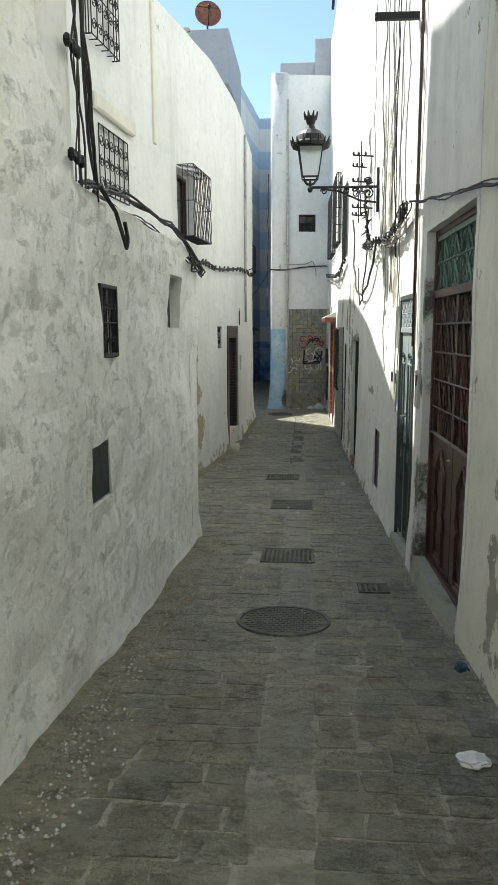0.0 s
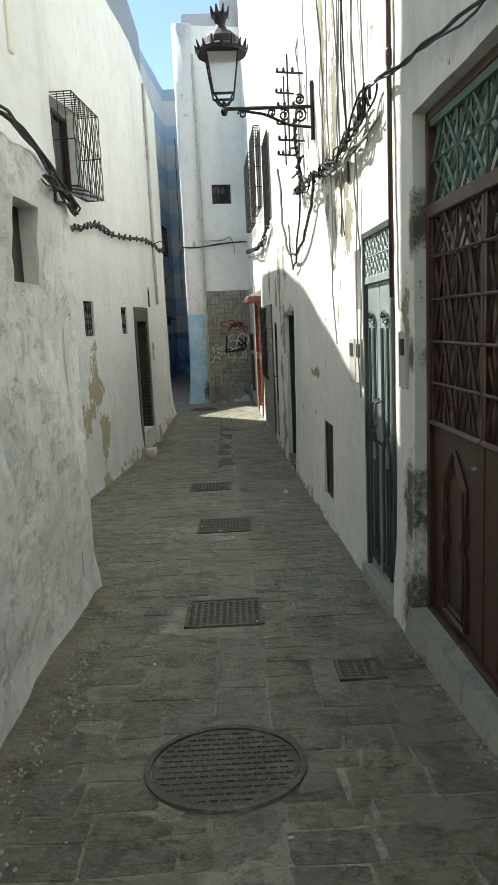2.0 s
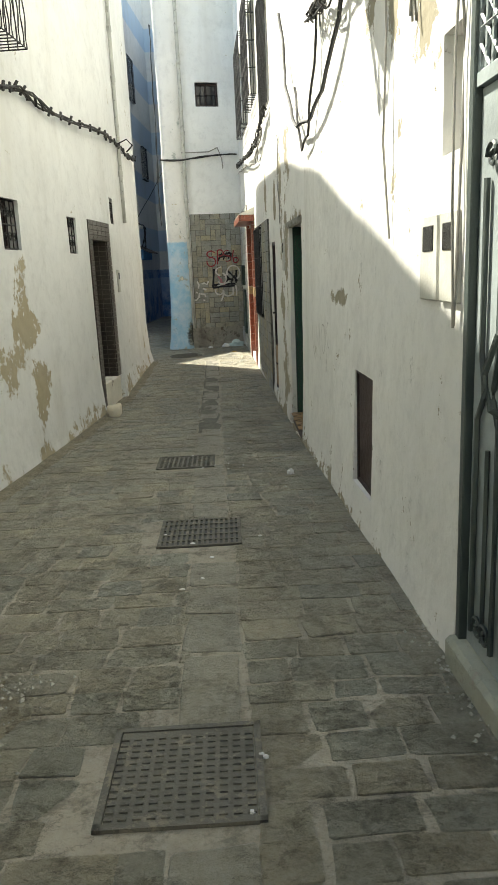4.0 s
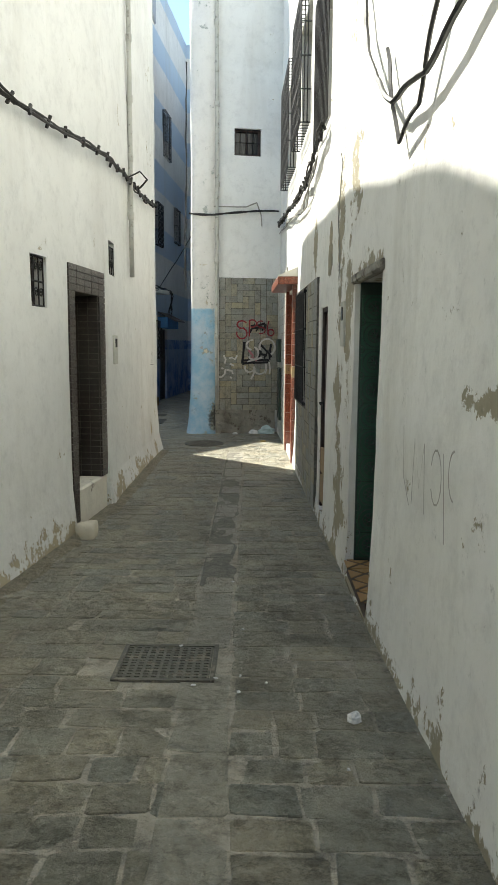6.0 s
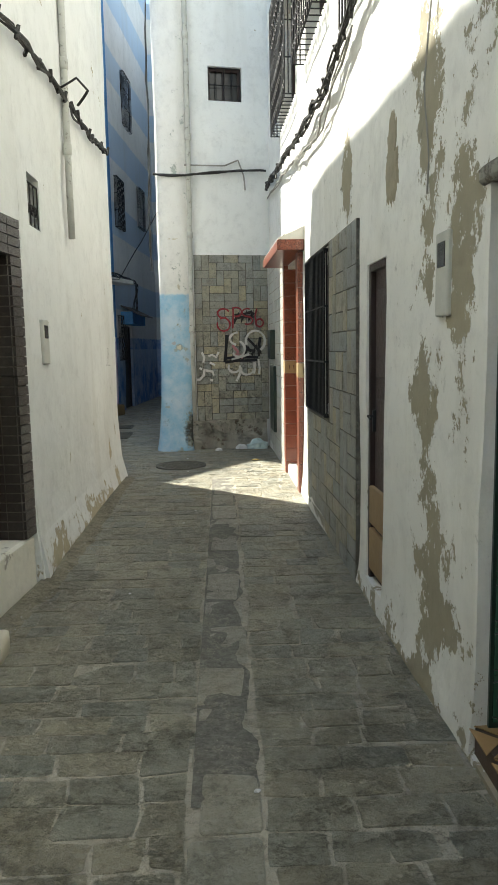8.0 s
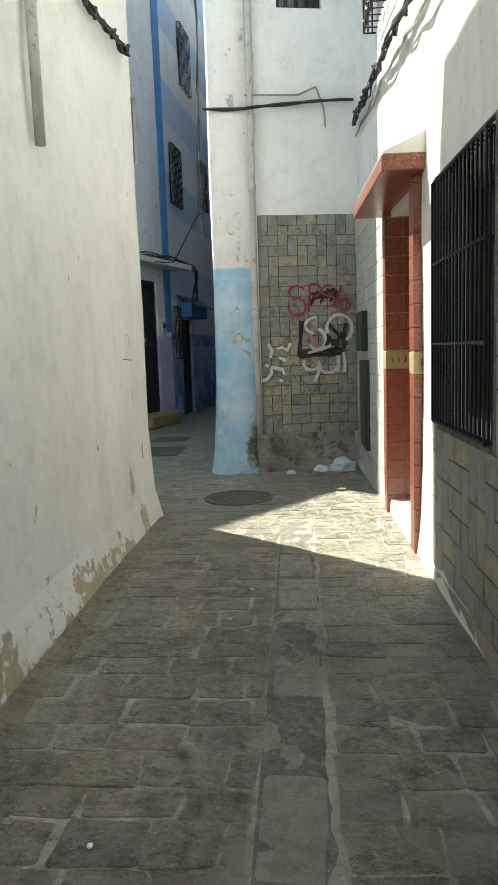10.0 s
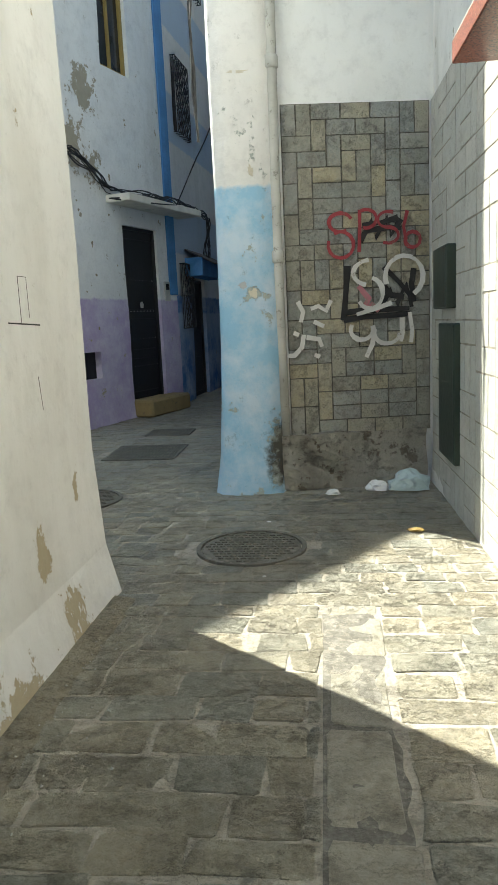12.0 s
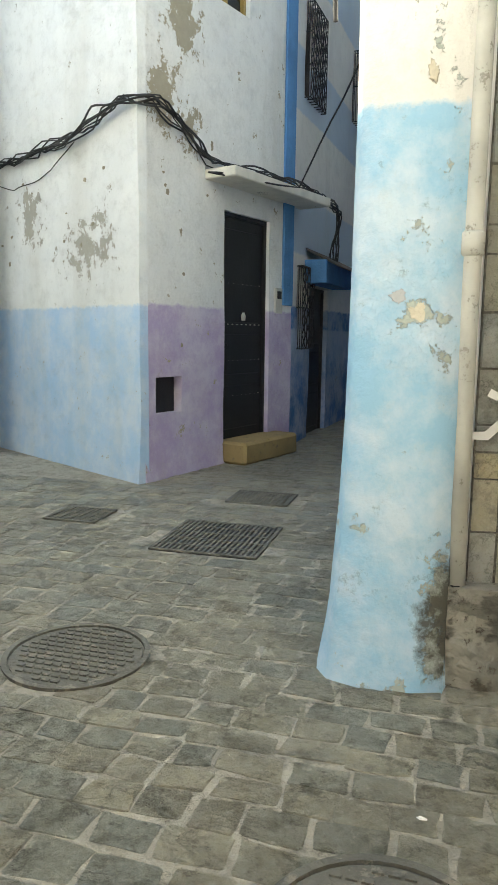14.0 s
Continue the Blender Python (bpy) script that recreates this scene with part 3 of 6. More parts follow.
def frame_bars(w, h, t=0.04, y0=-0.12, y1=-0.05, sill=True):
    bm = bmesh.new()
    box(bm, -w / 2, -w / 2 + t, y0, y1, 0, h, 0.004)
    box(bm, w / 2 - t, w / 2, y0, y1, 0, h, 0.004)
    box(bm, -w / 2 + t, w / 2 - t, y0, y1, h - t, h, 0.004)
    if sill:
        box(bm, -w / 2 + t, w / 2 - t, y0, y1, 0, t, 0.004)
    return bm


def grille(parent, w, h, y, gap, style, r=0.008, mat=None, cage=0.0):
    """Wrought bars; style: bars, scroll, lattice, waves. cage: how far it stands out with side bars."""
    bm = bmesh.new()
    n = max(2, round(w / gap))
    for i in range(n + 1):
        x = -w / 2 + w * i / n
        if style == "waves":
            pts = [(x + 0.018 * math.sin(6 * math.pi * j / 24 + (i % 2) * math.pi), y, h * j / 24) for j in range(25)]
            tube(bm, pts, r, 4)
        else:
            tube(bm, [(x, y, 0), (x, y, h)], r, 4)
    rows = max(2, round(h / 0.42))
    for j in range(rows + 1):
        z = h * j / rows
        tube(bm, [(-w / 2, y, z), (w / 2, y, z)], r * 1.1, 4)
    if style == "scroll":
        for i in range(n):
            cx = -w / 2 + w * (i + 0.5) / n
            for j in range(max(1, round(h / 0.22))):
                tube(bm, scroll(cx, 0.11 + 0.22 * j, gap * 0.42, 1.5, y, j * 1.7, 14, 1 if (i + j) % 2 else -1), r * 0.75, 4)
    if style == "lattice":
        k = max(2, round(w / (gap * 1.6)))
        st = w / k
        for i in range(-int(h / st) - 1, k + 1):
            for sgn in (1, -1):
                x0 = -w / 2 + i * st
                a, b = [x0, 0.0], [x0 + h, h]
                t0, t1 = max(0, (-w / 2 - x0) / h), min(1, (w / 2 - x0) / h)
                if t1 <= t0:
                    continue
                p, q = (x0 + h * t0) * sgn, (x0 + h * t1) * sgn
                tube(bm, [(p, y, h * t0), (q, y, h * t1)], r * 0.9, 4)
    if cage:
        for x in (-w / 2, w / 2):
            for j in range(rows + 1):
                tube(bm, [(x, y, h * j / rows), (x, y - cage, h * j / rows)], r, 4)
            for j in range(1, 3):
                tube(bm, [(x, y - cage * j / 3, 0), (x, y - cage * j / 3, h)], r, 4)
        for i in range(n + 1):
            for z in (0, h):
                x = -w / 2 + w * i / n
                tube(bm, [(x, y, z), (x, y - cage, z)], r * 0.8, 4)
    return finish("grille", bm, mat or IRON, parent)


def window(face, k0, k1, z0, z1, label, style="bars", gap=0.09, y=0.02, cage=0.0, pane=DARKGLASS, frame_mat=None, r=0.008, depth=0.2, grille_mat=None, group=""):
    w, h = abs(face.s(k0) - face.s(k1)) , z1 - z0
    e = thing("barred_window", face.m((k0 + k1) / 2, z0), label, "window", group)
    leaf_back(e, w, h, -depth, pane)
    finish("frame", frame_bars(w, h, 0.045, -depth, -depth + 0.05), frame_mat or DARKWOOD, e)
    bm = bmesh.new()
    box(bm, -0.02, 0.02, -depth, -depth + 0.035, 0.045, h - 0.045)
    finish("mullion", bm, frame_mat or DARKWOOD, e)
    if style:
        gw, gh = (w, h) if y < 0 else (w + 0.06, h + 0.06)
        g = grille(e, gw - 0.02, gh - 0.02, y, gap, style, r, grille_mat, cage)
        g.location.z = 0.01 if y < 0 else -0.03
    return e


# small openings of the bulging left wall
def vent(face, k0, k1, z0, z1, label, cover):
    w, h = abs(face.s(k0) - face.s(k1)), z1 - z0
    e = thing("wall_vent", face.m((k0 + k1) / 2, z0), label, "vent")
    # shallow near-black sheet: the opening's inner shade done as colour
    leaf_back(e, w, h, -0.1, BLACK_DOOR_SHADE, "back")
    if cover == "plate":
        bm = bmesh.new()
        box(bm, -w / 2 + 0.01, w / 2 - 0.01, -0.075, -0.03, 0.01, h - 0.01, 0.008)
        finish("plate", bm, GATEPLATE, e)
    elif cover == "mesh":
        finish("frame", frame_bars(w, h, 0.025, -0.06, -0.02), IRON, e)
        grille(e, w - 0.03, h - 0.02, -0.03, 0.055, "scroll", 0.006)
    elif cover == "blocked":
        bm = bmesh.new()
        box(bm, -w / 2, w / 2, -0.2, -0.11, 0, h)
        finish("infill", bm, GREYWALL, e)
    return e


GATEPLATE = paint("dark_green_painted_steel", (0.022, 0.04, 0.03), 0.45, 0.1, (0.06, 0.05, 0.04), 0.7)
vent(L_LOW, 4.52, 4.88, 1.33, 1.8, "small black wrought iron window grille in a thick wall", "mesh")
vent(L_LOW, 4.14, 4.6, 0.42, 0.8, "dark green steel meter hatch set into whitewash", "plate")
vent(L_LOW, 6.48, 6.9, 1.53, 2.0, "blocked plaster niche in a whitewashed wall", "blocked")

window(L_UP, 7.9, 8.75, 3.02, 3.68, "dark shuttered window with scrolled iron grille", "scroll", 0.16, 0.015, pane=DARKWOOD)
window(L_UP, 7.62, 8.36, 4.5, 5.7, "dark wooden window with a scrolled iron cage", "scroll", 0.15, 0.09, 0.09, DARKWOOD)
bm = bmesh.new()
box(bm, -0.62, 0.62, 0.0, 0.07, 0, 0.17, 0.02)
tagged(finish("window_hood", bm, CREAM, m=L_UP.m(8.32, 3.8)), "peeling plaster hood over a small window", "ledge")
window(L_MID, 11.1, 12.15, 2.95, 3.95, "window behind a black projecting wavy iron cage", "waves", 0.085, 0.26, 0.26, DARKGLASS, r=0.007)
window(L_MID, 11.72, 12.15, 1.16, 1.62, "small dark window with scrolled iron grille", "scroll", 0.11, -0.03, depth=0.16)
window(L_MID, 13.7, 14.02, 1.16, 1.58, "small dark window with scrolled iron grille", "scroll", 0.1, -0.03, depth=0.16)
window(L_FAR, 15.87, 16.2, 1.62, 1.94, "tiny dark window with scrolled iron grille", "scroll", 0.1, -0.02, depth=0.14)
window(RIGHT, 16.55, 17.6, 0.17, 1.5, "tall window behind black iron bars in stone cladding", "bars", 0.075, 0.06, 0.06, DARKGLASS)
window(RIGHT, 18.7, 20.25, 3.45, 4.9, "upper window with a projecting black iron grille", "scroll", 0.12, 0.12, 0.12, group="upper grilles of the flaking wall")
window(RIGHT, 16.75, 18.0, 3.5, 4.95, "upper window with a projecting black iron grille", "scroll", 0.12, 0.12, 0.12, group="upper grilles of the flaking wall")
window(RIGHT, 14.9, 16.0, 3.0, 4.4, "upper window with black iron bars", "bars", 0.1, 0.03, group="upper grilles of the flaking wall")
window(END, -0.42, 0.08, 4.37, 4.86, "small square brown window with iron bars", "bars", 0.12, -0.06, depth=0.13)
window(LANE, 25.9, 26.55, 3.98, 5.1, "ochre framed wooden window with dark panes", "", pane=DARKGLASS, frame_mat=YELLOWWOOD, depth=0.1)
vent(LANE, 25.05, 25.43, -0.14, 0.22, "square dark hole in a lilac wall", "none")
window(LANE_FAR, 27.75, 28.25, 0.5, 1.5, "narrow window with black wrought iron grille", "lattice", 0.1, 0.08, 0.08, group="lane windows")
window(LANE_FAR, 27.9, 28.6, 3.6, 4.7, "upper window with black wrought iron grille", "lattice", 0.1, 0.08, 0.08, group="lane windows")
window(LANE_FAR, 29.0, 29.8, 6.2, 7.4, "upper window with black wrought iron grille", "bars", 0.1, 0.08, 0.08, group="lane windows")
window(LANE_FAR, 30.5, 31.2, 4.0, 5.0, "upper window with black wrought iron grille", "bars", 0.1, 0.08, 0.08, group="lane windows")
vent(RIGHT, 7.78, 8.0, 1.3, 1.75, "narrow blocked slot in flaking plaster", "blocked")


def fret(bm, x0, x1, z0, z1, y, modules=2):
    """Nested chevrons of square bar, pointing up and down, with upright bars on their axes."""
    m = (x1 - x0) / modules
    for q in range(modules):
        xa, xb = x0 + m * q, x0 + m * (q + 1)
        xc = (xa + xb) / 2
        for o, r in ((0.0, 0.011), (0.24 * m, 0.008)):
            f = (z1 - z0) * (1 - 2 * o / m)
            for x in (xa + o, xb - o):
                tube(bm, [(x, y + 0.004, z0), (xc, y + 0.004, z0 + f)], r, 4)
                tube(bm, [(x, y - 0.008, z1), (xc, y - 0.008, z1 - f)], r, 4)
        tube(bm, [(xc, y - 0.002, z0), (xc, y - 0.002, z1)], 0.008, 4)
        tube(bm, [(xa, y - 0.002, z0), (xa, y - 0.002, z1)], 0.008, 4)


def steel_gate():
    """Brown double gate: panelled below, diamond lattice above, green transom."""
    k0, k1, z0, z1 = 4.74, 6.38, -0.55, 2.32
    w, h = abs(RIGHT.s(k1) - RIGHT.s(k0)), z1 - z0
    e = thing("steel_gate", RIGHT.m((k0 + k1) / 2, z0), "brown painted steel double gate with diamond lattice", "gate")
    y = -0.1
    low, mid = 1.17, 2.33
    finish("frame", frame_bars(w, h, 0.05, y - 0.05, y + 0.03), GATEBROWN, e)
    for side, sx in (("leaf", -1), ("leaf", 1)):
        x0, x1 = sorted((sx * 0.008, sx * (w / 2 - 0.05)))
        bm = bmesh.new()
        box(bm, x0, x1, y - 0.03, y, 0.05, low, 0.004)
        leaf = finish(side, bm, GATEBROWN, e)
        bm = bmesh.new()
        cx, hw = (x0 + x1) / 2, 0.17
        for off, rr in ((0.0, 0.014), (0.045, 0.010)):
            a = hw - off
            pts = [(cx - a, 0.12 + off), (cx + a, 0.12 + off), (cx + a, 0.5), (cx + a * 0.7, 0.56), (cx + a, 0.62), (cx + a, 0.88 - off * 0.3), (cx, 1.06 - off * 1.3), (cx - a, 0.88 - off * 0.3), (cx - a, 0.62), (cx - a * 0.7, 0.56), (cx - a, 0.5)]
            tube(bm, [(px, y + 0.008, pz) for px, pz in pts], rr, 4, closed=True)
        finish("moulding", bm, GATEBROWN, leaf)
        bm = bmesh.new()
        row = (mid - low) / 5
        for j in range(6):
            tube(bm, [(x0, y + 0.014, low + row * j), (x1, y + 0.014, low + row * j)], 0.009 if 0 < j < 5 else 0.018, 4)
        fret(bm, x0, x1, low, low + 2 * row, y), fret(bm, x0, x1, low + 2 * row, low + 4 * row, y), fret(bm, x0, x1, low + 4 * row, mid, y)
        for x in (x0 + 0.012, x1 - 0.012):
            box(bm, x - 0.016, x + 0.016, y - 0.02, y + 0.012, low, mid)
        finish("lattice", bm, GATEBROWN, leaf)
    bm = bmesh.new()
    box(bm, -w / 2 + 0.05, w / 2 - 0.05, y - 0.03, y + 0.035, mid - 0.02, mid + 0.05, 0.006)
    finish("rail", bm, GATEBROWN, e)
    bm = bmesh.new()
    half = (h - 0.05 + mid + 0.05) / 2
    for x0, x1 in ((-w / 2 + 0.05, 0.0), (0.0, w / 2 - 0.05)):
        fret(bm, x0, x1, mid + 0.05, half, y), fret(bm, x0, x1, half, h - 0.05, y)
    tube(bm, [(-w / 2 + 0.05, y + 0.01, half), (w / 2 - 0.05, y + 0.01, half)], 0.009, 4)
    box(bm, -w / 2 + 0.05, w / 2 - 0.05, y - 0.02, y + 0.02, h - 0.09, h - 0.05)
    finish("transom", bm, GATEGREEN, e)
    bm = bmesh.new()
    box(bm, -w / 2, w / 2, y - 0.16, y - 0.14, low - 0.2, h)
    finish("backing", bm, GATEBACK, e, label="dark glazed backing")
    bm = bmesh.new()
    box(bm, -w / 2, w / 2, y - 0.06, y - 0.04, mid - 0.232, h)
    finish("fanlight", bm, REFLECTPANE, e, label="fanlight pane with its bright reflection painted white")
    bm = bmesh.new()
    lathe(bm, [(0.013, 0), (0.018, 0.012), (0.008, 0.018)], 10, (0.1, y + 0.01, 1.02))
    finish("lock", bm, METERGREY, e)


# white pane colour carries the bright reflection seen in the gate's glass
REFLECTPANE = material("pane_with_painted_reflection", lambda k: (k.mix(k.noise(4, 4), (0.72, 0.73, 0.71), (0.60, 0.61, 0.58)), None), 0.15)
GATEBACK = material("wired_glass_backing", lambda k: (k.mix(k.noise(2, 3), (0.10, 0.07, 0.06), (0.24, 0.18, 0.16)), None), 0.3)
steel_gate()
bm = bmesh.new()
for i in range(8):
    t0, t1 = i / 8, (i + 1) / 8
    ya, yb = 4.7 + 1.75 * t0, 4.7 + 1.75 * t1
    a, b = RIGHT.at(ya, 0), RIGHT.at(yb, 0)
    za, zb = gz(ya), gz(yb)
    v = [bm.verts.new(p) for p in ((a.x - 0.06, ya, za - 0.05), (a.x + 0.2, ya, -0.53), (b.x + 0.2, yb, -0.53), (b.x - 0.06, yb, zb - 0.05), (a.x - 0.02, ya, -0.53), (b.x - 0.02, yb, -0.53), (a.x - 0.055, ya, za + 0.01), (b.x - 0.055, yb, zb + 0.01))]
    bm.faces.new((v[4], v[1], v[2], v[5])), bm.faces.new((v[6], v[4], v[5], v[7])), bm.faces.new((v[0], v[6], v[7], v[3]))
tagged(finish("threshold", bm, RAMP := plaster("worn_green_grey_cement", (0.40, 0.41, 0.33), peel=0.6, stain=0.6, bump=0.9, grain=4.0, crust=0.5, grime=(0.17, 0.165, 0.12))), "worn grey-green cement ramp before a gate", "threshold", kind="structure")


def double_steel_door():
    """Grey double door with vertical bars, scrolls, long pull handles and a lattice light above."""
    k0, k1, z0 = 6.82, 7.67, -0.70
    w = abs(RIGHT.s(k1) - RIGHT.s(k0))
    e = thing("steel_door", RIGHT.m((k0 + k1) / 2, z0), "grey steel double door with scrolled bars", "door")
    y, hd, ht = -0.012, 2.2, 2.54
    finish("frame", frame_bars(w, ht, 0.045, y - 0.06, y + 0.03, False), DOORBARS, e)
    for sx in (-1, 1):
        x0, x1 = sorted((sx * 0.006, sx * (w / 2 - 0.05)))
        bm = bmesh.new()
        box(bm, x0, x1, y - 0.03, y, 0.03, hd - 0.03, 0.004)
        leaf = finish("leaf", bm, DOORGREY, e)
        bm = bmesh.new()
        cx = (x0 + x1) / 2
        for dx in (-0.1, 0.1):
            tube(bm, [(cx + dx, y + 0.015, 0.12), (cx + dx, y + 0.015, 1.0), (cx + dx * 0.45, y + 0.015, 1.09), (cx + dx * 0.45, y + 0.015, 1.14), (cx + dx * 0.75, y + 0.015, 1.25), (cx + dx * 0.75, y + 0.015, 1.86)], 0.012, 5)
            tube(bm, scroll(cx + dx * 0.35, 1.93, 0.05, 1.3, y + 0.015, math.pi if dx < 0 else 0, 14, 1), 0.009, 5)
            tube(bm, scroll(cx + dx * 0.35, 0.16, 0.05, 1.3, y + 0.015, 0, 14, 1), 0.009, 5)
        tube(bm, [(cx, y + 0.012, 0.9), (cx, y + 0.012, 0.12)], 0.01, 5)
        finish("scrollwork", bm, DOORBARS, leaf)
        bm = bmesh.new()
        hx = sx * 0.06
        tube(bm, [(hx, y, 1.36), (hx - sx * 0.02, y + 0.05, 1.34), (hx + sx * 0.04, y + 0.07, 1.2), (hx, y + 0.06, 1.08), (hx, y, 1.04)], 0.012, 6)
        finish("handle", bm, DOORBARS, leaf)
    bm = bmesh.new()
    box(bm, -w / 2 + 0.045, w / 2 - 0.045, y - 0.04, y + 0.02, hd - 0.025, hd + 0.02)
    finish("rail", bm, DOORGREY, e)
    g = grille(e, w - 0.1, ht - hd - 0.06, y + 0.01, 0.06, "lattice", 0.008, DOORGREY)
    g.location.z = hd + 0.02
    bm = bmesh.new()
    box(bm, -w / 2, w / 2, y - 0.2, y - 0.18, hd, ht)
    finish("backing", bm, DARKGLASS, e)
    bm = bmesh.new()
    box(bm, -w / 2 - 0.02, w / 2 + 0.02, -0.3, 0.06, -0.12, 0.03, 0.02)
    finish("sill", bm, RAMP, e)


double_steel_door()


def plain_door(face, k0, k1, z0, z1, mat, label, y=-0.12, planks=0, studs=False, group=""):
    w, h = abs(face.s(k0) - face.s(k1)), z1 - z0
    e = thing("door", face.m((k0 + k1) / 2, z0), label, "door", group)
    finish("frame", frame_bars(w, h, 0.045, y - 0.05, y + 0.035, False), mat, e)
    bm = bmesh.new()
    box(bm, -w / 2 + 0.045, w / 2 - 0.045, y - 0.04, y, 0, h - 0.045)
    for z0p, z1p in ((0.12, 0.62), (0.74, 1.2), (1.32, h - 0.16)):
        if z1p - z0p > 0.2:
            box(bm, -w / 2 + 0.11, w / 2 - 0.11, y - 0.01, y + 0.014, z0p, z1p, 0.012)
    leaf = finish("leaf", bm, mat, e)
    bm = bmesh.new()
    box(bm, w / 2 - 0.11, w / 2 - 0.08, y, y + 0.03, 0.98, 1.12, 0.004)
    tube(bm, [(w / 2 - 0.095, y + 0.03, 1.08), (w / 2 - 0.095, y + 0.06, 1.08), (w / 2 - 0.17, y + 0.06, 1.07)], 0.009, 6)
    finish("handle", bm, IRON, leaf)
    if studs:
        bm = bmesh.new()
        for z in (0.5, 0.9, 1.3, 1.75):
            for i in range(9):
                lathe(bm, [(0.014, 0), (0.010, 0.008), (0.002, 0.012)], 6, (-w / 2 + 0.1 + (w - 0.2) * i / 8, y + 0.004, z))
        lathe(bm, [(0.03, 0), (0.04, 0.05), (0.02, 0.09)], 8, (0, y + 0.03, 1.35), 0.5)
        tagged(finish("studs", bm, METERGREY, leaf), kind="stuff")
    return e


plain_door(RIGHT, 14.74, 15.2, -0.80, 1.23, DARKWOOD, "weathered dark brown wooden door with a raw wood board", -0.04)
bm = bmesh.new()
box(bm, -0.2, 0.2, -0.036, -0.005, 0.06, 0.34, 0.004)
box(bm, -0.2, 0.2, -0.036, -0.005, 0.37, 0.62, 0.004)
tagged(finish("door_board", bm, RAWWOOD, m=RIGHT.m(14.97, -0.8)), "raw wooden boards nailed low on a door", "boards")
plain_door(LANE, 26.12, 27.0, -0.55, 1.95, BLACK_DOOR_SHADE, "black wooden door with rows of studs", -0.08, studs=True)
plain_door(LANE_FAR, 28.35, 29.3, -0.8, 1.3, BLACK_DOOR_SHADE, "dark wooden door in a blue wall", -0.1)
# hatch near the ground
e = thing("wall_hatch", RIGHT.m(9.52, -0.6), "flat dark brown hatch set low in the wall", "hatch")
bm = bmesh.new()
box(bm, -0.26, 0.26, -0.05, -0.03, 0, 0.79)
finish("leaf", bm, DARKWOOD, e)
finish("frame", frame_bars(0.52, 0.79, 0.025, -0.06, -0.015), DARKWOOD, e)

# dark brick surround and doorway of the white house
e = thing("door", L_MID.m(15.0, -0.95), "black door deep in a dark brick tiled surround", "door")
bm = bmesh.new()
box(bm, -0.4, 0.36, -0.36, -0.32, 0.4, 2.3)
finish("leaf", bm, BLACK_DOOR_SHADE, e)
bm = bmesh.new()
box(bm, -0.56, 0.335, -0.38, 0.0, 0.0, 0.4, 0.02)
finish("step", bm, CREAM, e, label="worn plaster step")
for nm, x0, x1, zz0, zz1 in (("jamb", -0.57, -0.38, 0.4, 2.3), ("jamb", 0.34, 0.5, 0.02, 2.3), ("lintel", -0.57, 0.5, 2.3, 2.55)):
    bm = bmesh.new()
    box(bm, x0, x1, -0.34, -0.005, zz0, zz1)
    surround = finish(nm, bm, MORTAR, e)
    n_row = round((zz1 - zz0) / 0.065)
    brick_mesh = None
    for r in range(n_row):
        zb = zz0 + (zz1 - zz0) * r / n_row
        cols = 1 if nm == "jamb" else 5
        for c in range(cols):
            bw = (x1 - x0) / cols
            if brick_mesh is None:
                b2 = bmesh.new()
                box(b2, -bw / 2 + 0.004, bw / 2 - 0.004, -0.008, 0.012, 0.004, (zz1 - zz0) / n_row - 0.004)
                o = finish("brick", b2, DARKBRICK, surround)
                brick_mesh = o.data
            else:
                o = new("brick", brick_mesh)
                o.parent = surround
            o.location = (x0 + bw * (c + 0.5), 0, zb)
    if nm == "jamb":
        inner = x1 if x0 < 0 else x0
        b2 = bmesh.new()
        for r in range(n_row):
            zb = zz0 + (zz1 - zz0) * r / n_row
            for c in range(3):
                box(b2, inner - 0.006, inner + 0.006, -0.33 + 0.108 * c + 0.003, -0.33 + 0.108 * (c + 1) - 0.003, zb + 0.004, zb + (zz1 - zz0) / n_row - 0.004)
        tagged(finish("reveal_bricks", b2, DARKBRICK, surround), kind="stuff")
bm = bmesh.new()
bmesh.ops.create_icosphere(bm, subdivisions=2, radius=0.13)
for v in bm.verts:
    v.co = Vector([math.copysign(abs(c / 0.13) ** 0.55, c) * 0.1 for c in v.co]) * (1 + 0.3 * noise.noise(v.co * 14))
tagged(finish("door_stone", bm, FOOT, m=pose(-1.54, 14.34, gz(14.3) + 0.06), smooth=True), "whitewashed rounded stone at the foot of a doorway", "stone")

